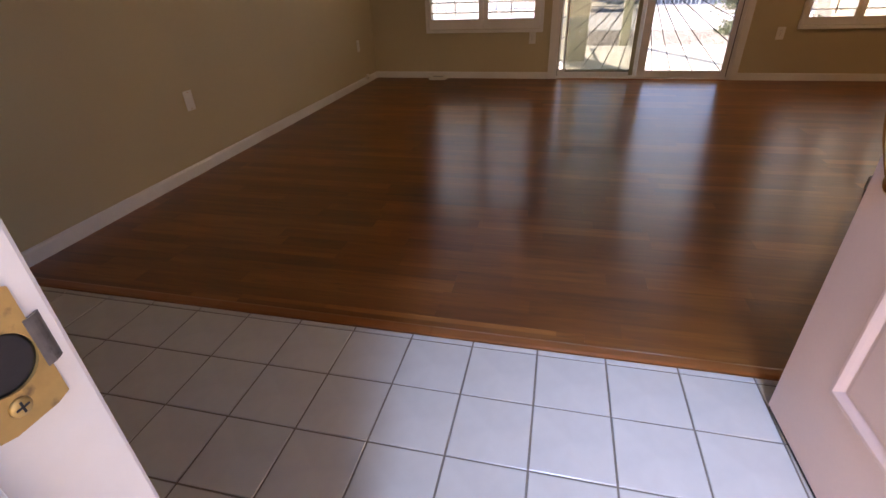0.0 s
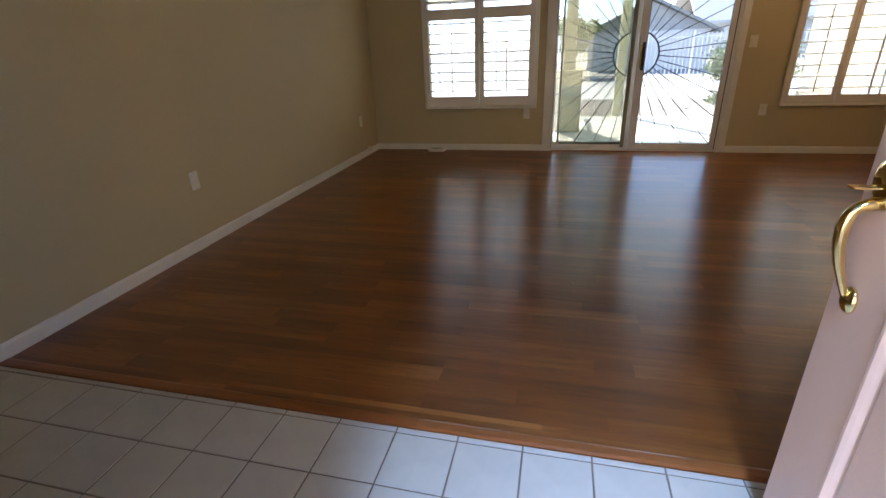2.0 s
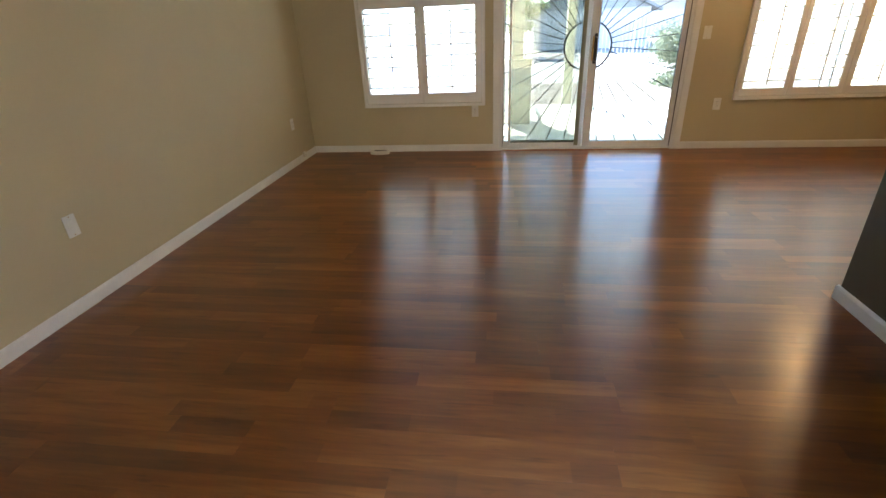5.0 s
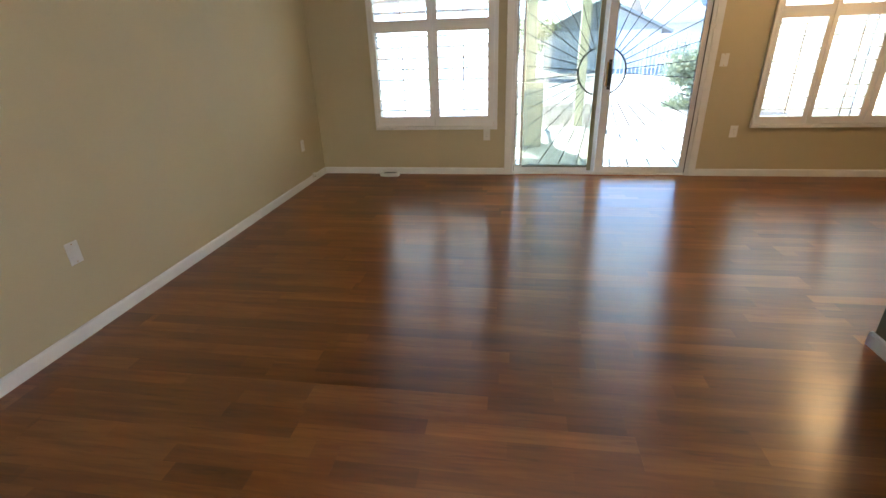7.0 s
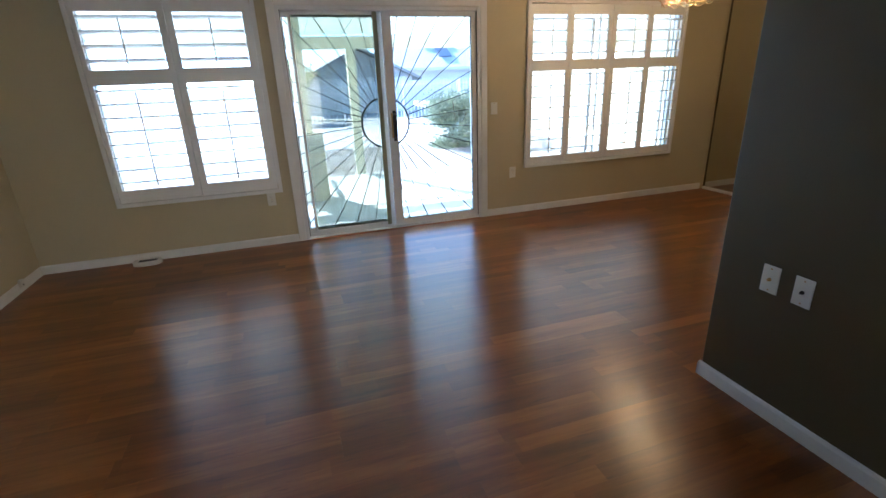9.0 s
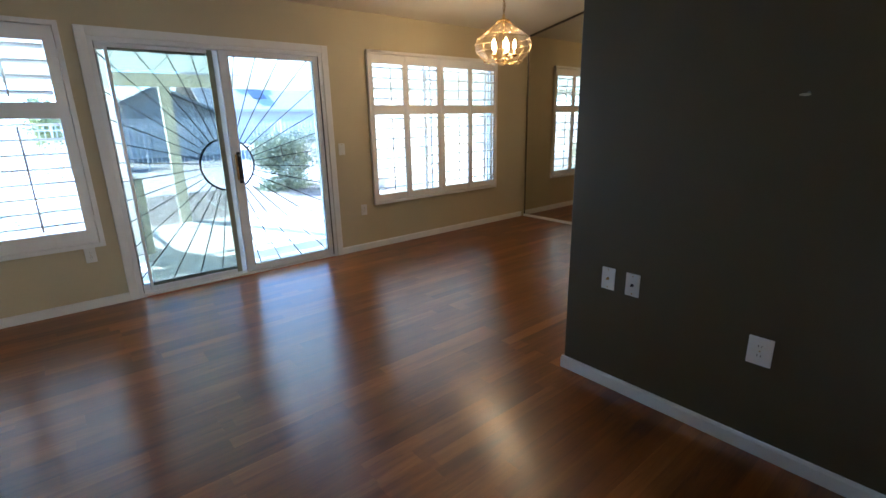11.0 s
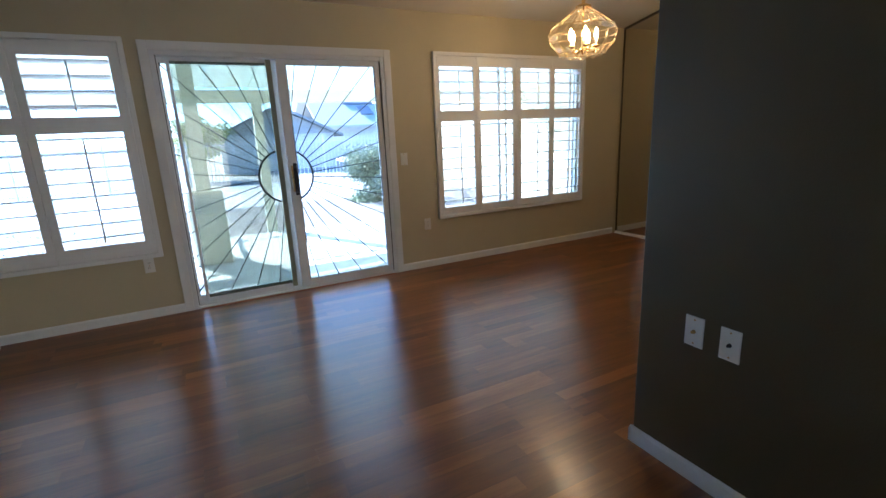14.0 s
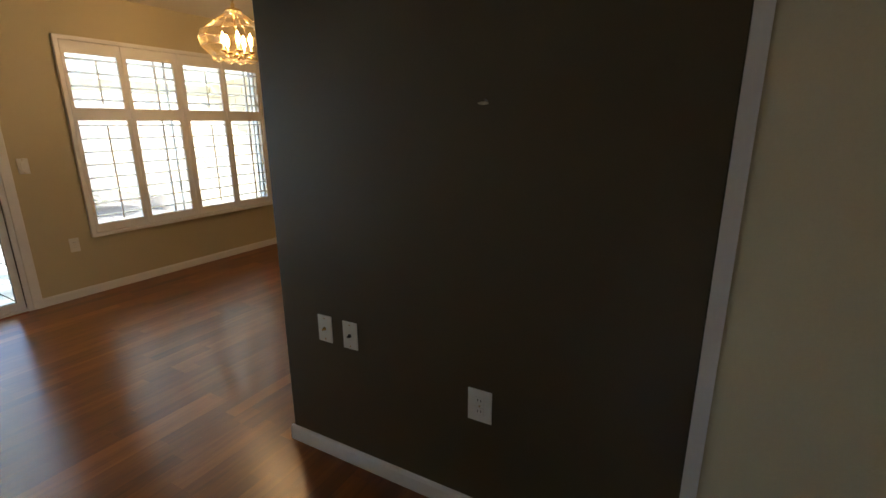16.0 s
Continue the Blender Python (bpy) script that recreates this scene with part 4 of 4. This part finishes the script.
bx("latch_face", (DW + 0.0002, DW + 0.002, 0.01, 0.034, LZ - 0.03, LZ + 0.03), M_BRASS, leaf)

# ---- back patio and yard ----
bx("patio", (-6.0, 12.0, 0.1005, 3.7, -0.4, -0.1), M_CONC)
tagged(bpy.data.objects["patio"], "pale concrete patio slab behind the house", "patio", kind="structure")
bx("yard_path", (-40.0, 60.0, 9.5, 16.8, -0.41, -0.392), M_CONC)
tagged(bpy.data.objects["yard_path"], "bright concrete strip along the fence", "pavement", kind="structure")
cover = thing("patio_cover", (3.0, 0.16, 2.3), "cream painted patio cover with beam and posts", "patio cover")


def cv(name, d, material, label="", bevel=0.004):
    return bx(name, (d[0] - 3.0, d[1] - 3.0, d[2] - 0.16, d[3] - 0.16, d[4] - 2.3, d[5] - 2.3), material, cover, label, bevel)


slope = pose(0, 0, 0, -math.degrees(math.atan2(0.3, 3.9)), 0, 0)
for k in range(52):
    x = -4.0 + k * 0.3
    bx("roof_panel", (x - 3.0, x + 0.297 - 3.0, -0.05, 3.72, 0.14 + 0.012 * (k % 2), 0.165 + 0.012 * (k % 2)), M_COVER, cover, bevel=0.004, m=slope)
cv("beam", (-4.0, 11.6, 3.86, 4.0, 1.94, 2.13), M_CREAM, bevel=0.008)
# pieces hidden behind the beam, added to cast dashed shadows on the patio
for k in range(7):
    x = -3.5 + k * 2.4
    cv("shadow_tail", (x, x + 0.045, 4.002, 6.4, 2.07, 2.125), M_CREAM)
for y in (4.5, 6.3):
    cv("shadow_batten", (-3.6, 11.0, y - 0.01, y + 0.01, 2.1255, 2.14), M_CREAM, bevel=0.0)
    for k in range(58):
        x = -3.5 + k * 0.24
        cv("shadow_block", (x, x + 0.1, y - 0.055, y + 0.055, 2.1405, 2.16), M_CREAM, bevel=0.0)
for x, y, zt in ((3.3, 3.93, 1.94), (-1.6, 3.93, 1.94), (8.6, 3.93, 1.94)):
    cv("post", (x - 0.075, x + 0.075, y - 0.075, y + 0.075, -0.36, zt), M_CREAM, bevel=0.008)
col = thing("patio_column", (2.36, 2.15, -0.1), "cream painted column on a wider plinth", "column")
bx("shaft", (-0.08, 0.08, -0.08, 0.08, 0.9, 2.34), M_CREAM, col, bevel=0.008)
bx("plinth", (-0.2, 0.2, -0.2, 0.2, 0.0, 0.9), M_CREAM, col, bevel=0.012)

# beige block wall at the patio's end
wing = tagged(bx("wall_wing", (8.52, 8.7, 0.12, 9.6, -0.42, 2.9), M_MORTAR), "beige block wall beside the patio", "wall", kind="structure")
blk = bmesh.new()
box(blk, -0.012, 0.0, -0.196, 0.196, -0.096, 0.096)
blk_me = bpy.data.meshes.new("block")
blk.to_mesh(blk_me)
blk.free()
blk_me.materials.append(M_BLOCK)
for j in range(14):
    for k in range(21):
        y = 0.34 + k * 0.405 + (0.2 if j % 2 else 0.0)
        if y < 9.3 and -0.1 + j * 0.203 < 2.85:
            o = new("block", blk_me)
            o.parent = wing
            o.location = (8.52, y, 0.0 + j * 0.203)

# picket fence
fence = thing("metal_fence", (6.0, 17.0, -0.36), "white metal picket fence beyond the yard", "fence")
bmp = bmesh.new()
box(bmp, -0.012, 0.012, -0.012, 0.012, 0.05, 1.78)
me = bpy.data.meshes.new("picket")
bmp.to_mesh(me)
bmp.free()
me.materials.append(M_FENCE)
for k in range(170):
    o = new("picket", me)
    o.parent = fence
    o.location = (-12.0 + k * 0.16, 0, 0)
for z in (0.15, 1.6):
    bx("rail", (-12.1, 15.2, -0.02, 0.02, z, z + 0.04), M_FENCE, fence)
for k in range(11):
    bx("fence_post", (-12.1 + k * 2.7, -12.04 + k * 2.7, -0.035, 0.025, -0.045, 1.85), M_FENCE, fence)


def gable_house(x0, x1, y0, y1, zb, ze, za, label, windows=()):
    h = thing("house", ((x0 + x1) / 2, (y0 + y1) / 2, zb), label, "house")
    ox, oy = (x0 + x1) / 2, (y0 + y1) / 2
    bm = bmesh.new()
    hw, hd = (x1 - x0) / 2, (y1 - y0) / 2
    box(bm, -hw, hw, -hd, hd, 0, ze - zb)
    part("wall", bm, M_PALEWALL, h)
    bm = bmesh.new()
    pr = [(-hw, ze - zb + 0.002), (hw, ze - zb + 0.002), (0, za - zb - 0.05)]
    f = [bm.verts.new((x, -hd, z)) for x, z in pr]
    b = [bm.verts.new((x, hd, z)) for x, z in pr]
    bm.faces.new(f), bm.faces.new(b)
    for i in range(3):
        bm.faces.new((f[i], f[(i + 1) % 3], b[(i + 1) % 3], b[i]))
    part("gable", bm, M_STUCCO, h, "blue-grey gable end")
    for s in (-1, 1):
        bm = bmesh.new()
        sl = (za - ze) / hw
        e = hw + 0.5
        q = [(0, za - zb), (s * e, za - zb - sl * e), (s * e, za - zb - sl * e + 0.16), (0, za - zb + 0.16)]
        a = [bm.verts.new((x, -hd - 0.5, z)) for x, z in q]
        c = [bm.verts.new((x, hd + 0.5, z)) for x, z in q]
        bm.faces.new(a), bm.faces.new(c)
        for i in range(4):
            bm.faces.new((a[i], a[(i + 1) % 4], c[(i + 1) % 4], c[i]))
        part("roof", bm, M_ROOF, h)
    for wx, wz, ww, wh in windows:
        w = bx("window", (wx - ww / 2, wx + ww / 2, -hd - 0.05, -hd + 0.02, wz, wz + wh), M_TRIM, h, bevel=0.01)
        bx("pane", (wx - ww / 2 + 0.07, wx + ww / 2 - 0.07, -hd - 0.06, -hd - 0.051, wz + 0.07, wz + wh - 0.07), M_DARK, w)
    return h


gable_house(3.7, 10.3, 26, 38, -0.5, 1.7, 3.3, "grey-roofed neighbour house beyond the fence")


def hill_house():
    h = thing("house", (22.0, 48.0, -0.405), "pale distant house with a broad tiled roof", "house")
    bx("wall", (-8.5, 8.5, -6, 6, 0.0, 3.0), M_PALEWALL, h)
    for sgn in (-1, 1):
        bm = bmesh.new()
        q = [(sgn * 7, 2.7), (0, 6.6), (0, 6.85), (sgn * 7, 2.95)]
        a = [bm.verts.new((-9.1, y, z)) for y, z in q]
        b = [bm.verts.new((9.1, y, z)) for y, z in q]
        bm.faces.new(a), bm.faces.new(b)
        for k in range(4):
            bm.faces.new((a[k], a[(k + 1) % 4], b[(k + 1) % 4], b[k]))
        part("roof", bm, M_PALEROOF, h)
    tilt = math.degrees(math.atan2(3.9, 7))
    for x0, x1, yc in ((-5.5, -2.4, -2.6), (-4.3, -3.0, -4.6)):
        bx("roof_panel", (x0, x1, -0.9, 0.9, 0.0, 0.08), M_SOLAR, h, bevel=0.01, m=pose(0, yc, 6.9 + yc * 3.9 / 7 + 0.05, tilt, 0, 0))


hill_house()


# shrubs and trees: trunk, limbs and many small leaf faces
def shrub(name, loc, rx, ry, rz, n, size, label, category, trunk=0.0, seed=1, leaf=None):
    rnd = random.Random(seed)
    t = thing(name, loc, label, category)
    bm = bmesh.new()
    base = trunk + rz * 0.2
    if trunk:
        tube(bm, [(0, 0, -0.05), (0.05, 0.02, trunk * 0.6), (0.02, 0.0, trunk + rz * 0.6)], [0.14, 0.1, 0.05], 8)
    for k in range(9):
        a = k * 2.4
        tube(bm, [(0, 0, trunk * 0.8 + 0.02), (rx * 0.35 * math.cos(a), ry * 0.35 * math.sin(a), base + rz * 0.5), (rx * 0.75 * math.cos(a), ry * 0.75 * math.sin(a), base + rz * rnd.uniform(0.6, 1.3))], [0.035, 0.022, 0.008], 5)
    part("trunk" if trunk else "stem", bm, M_BARK, t)
    verts, faces = [], []
    clumps = [Vector((rnd.gauss(0, 0.5) * rx, rnd.gauss(0, 0.5) * ry, trunk + rz * (0.75 + rnd.uniform(-0.7, 0.75)))) for _ in range(46)]
    for i in range(n):
        c = clumps[i % len(clumps)]
        p = c + Vector((rnd.gauss(0, 0.16) * rx, rnd.gauss(0, 0.16) * ry, rnd.gauss(0, 0.16) * rz))
        p.z = max(p.z, 0.03)
        u = Vector((rnd.gauss(0, 1), rnd.gauss(0, 1), rnd.gauss(0, 1))).normalized()
        w = u.orthogonal().normalized()
        s = size * rnd.uniform(0.6, 1.3)
        b = len(verts)
        verts += [p - u * s, p + w * s * 0.45, p + u * s, p - w * s * 0.45]
        faces.append((b, b + 1, b + 2, b + 3))
    me = bpy.data.meshes.new("leaves")
    me.from_pydata(verts, [], faces)
    me.materials.append(leaf or M_LEAF)
    o = new("crown", me)
    o.parent = t
    return t


shrub("shrub", (6.8, 8.4, -0.4), 0.85, 0.8, 0.88, 14000, 0.042, "dense green shrub growing in the gravel yard", "shrub", seed=3)
shrub("tree", (2.5, 21.0, -0.4), 1.0, 1.0, 1.0, 4000, 0.11, "leafy yellow-green tree behind the fence", "tree", trunk=1.2, seed=8, leaf=M_LEAF2)

bx("gravel_bed", (-6.0, 12.0, 3.705, 9.45, -0.41, -0.396), M_ROCK)
tagged(bpy.data.objects["gravel_bed"], "dark rock mulch bed beside the patio", "ground", kind="structure")
# loose stones in the gravel bed
rnd = random.Random(4)
verts, faces = [], []
for i in range(16000):
    x, y = rnd.uniform(-2, 12), 3.75 + 5.6 * rnd.random()
    s = rnd.uniform(0.008, 0.022)
    b = len(verts)
    a = rnd.uniform(0, 6.28)
    for dx, dy, dz in ((1, 0, 0), (0, 1, 0), (-1, 0, 0), (0, -1, 0), (0.2, 0.1, 0.8)):
        k = s * rnd.uniform(0.7, 1.2)
        verts.append((x + k * (dx * math.cos(a) - dy * math.sin(a)), y + k * (dx * math.sin(a) + dy * math.cos(a)), -0.408 + 0.012 + k * dz))
    faces += [(b, b + 1, b + 4), (b + 1, b + 2, b + 4), (b + 2, b + 3, b + 4), (b + 3, b, b + 4)]
me = bpy.data.meshes.new("gravel_stones")
me.from_pydata(verts, [], faces)
me.materials.append(M_ROCK)
tagged(new("gravel_stones", me), "loose tan and grey gravel stones", "gravel", kind="stuff")

# ---- floor pieces: transition strip, planks, tiles ----
bm = bmesh.new()
prof = [(0.0, -0.012), (0.0, 0.001), (0.01, 0.004), (0.037, 0.004), (0.047, 0.0008), (0.047, -0.012)]
ra = [bm.verts.new((0.001, EDGE + d, z)) for d, z in prof]
rb = [bm.verts.new((PART - 0.001, EDGE + d, z)) for d, z in prof]
for i in range(len(prof)):
    j = (i + 1) % len(prof)
    bm.faces.new((ra[i], ra[j], rb[j], rb[i]))
bm.faces.new(ra), bm.faces.new(rb)
part("transition_strip", bm, M_STRIP, floor, "orange-brown wooden transition strip")


def slab_mesh(name, lx, ly, depth, bev, material):
    """A thin slab with bevelled top edges, its top at z = 0."""
    bm = bmesh.new()
    a = [(-lx / 2, -ly / 2), (lx / 2, -ly / 2), (lx / 2, ly / 2), (-lx / 2, ly / 2)]
    b = [(x - math.copysign(bev, x), y - math.copysign(bev, y)) for x, y in a]
    l0 = [bm.verts.new((x, y, -depth)) for x, y in a]
    l1 = [bm.verts.new((x, y, -bev * 0.6)) for x, y in a]
    l2 = [bm.verts.new((x, y, 0)) for x, y in b]
    for p, q in ((l0, l1), (l1, l2)):
        for i in range(4):
            bm.faces.new((p[i], p[(i + 1) % 4], q[(i + 1) % 4], q[i]))
    bm.faces.new(l2)
    bmesh.ops.recalc_face_normals(bm, faces=bm.faces)
    me = bpy.data.meshes.new(name)
    bm.to_mesh(me)
    bm.free()
    me.materials.append(material)
    return me


PITCH, PLEN = 0.155, 1.28
meshes = {}
rnd = random.Random(11)
known = {0: 1.263, -3: 2.38, -5: 2.66}
y_top = -2.94
row = 19
while True:
    y1 = y_top + PITCH * row
    y0 = y1 - PITCH
    if y1 < EDGE + 0.05:
        break
    ya, yb = max(y0, EDGE + 0.048), min(y1, -0.001)
    if yb - ya > 0.02:
        x = known.get(row, rnd.uniform(0, PLEN)) % PLEN - PLEN
        end = EAST - 0.001 if ya > -3.75 else PART - 0.001
        while x < end:
            a, b = max(x, 0.001), min(x + PLEN, end)
            if b - a > 0.03:
                key = (round(b - a, 3), round(yb - ya, 3))
                if key not in meshes:
                    meshes[key] = slab_mesh("plank", b - a - 0.0001, yb - ya - 0.0001, 0.011, 0.00015, M_WOOD)
                o = new("plank", meshes[key])
                o.parent = floor
                o.location = ((a + b) / 2, (ya + yb) / 2, 0.0)
            x += PLEN
    row -= 1

TP = 0.2072
tx = [1.59 + TP * k for k in range(-8, 13)]
ty = [EDGE - 0.002, -4.615] + [-4.615 - 0.2045 * k for k in range(1, 5)] + [SOUTH + 0.001]
for i in range(len(tx) - 1):
    for j in range(len(ty) - 1):
        a, b = max(tx[i], 0.001), min(tx[i + 1], PART + 0.1)
        if b - a < 0.02 or ty[j] - ty[j + 1] < 0.02:
            continue
        key = (round(b - a, 3), round(ty[j] - ty[j + 1], 3), "t")
        if key not in meshes:
            meshes[key] = slab_mesh("tile", b - a - 0.0058, ty[j] - ty[j + 1] - 0.0058, 0.008, 0.0016, M_TILE)
        o = new("tile", meshes[key])
        o.parent = tile_floor
        o.location = ((a + b) / 2, (ty[j] + ty[j + 1]) / 2, rnd.uniform(-0.001, 0.0))
        o.rotation_euler = (rnd.uniform(-0.002, 0.002), rnd.uniform(-0.002, 0.002), rnd.uniform(-0.003, 0.003))
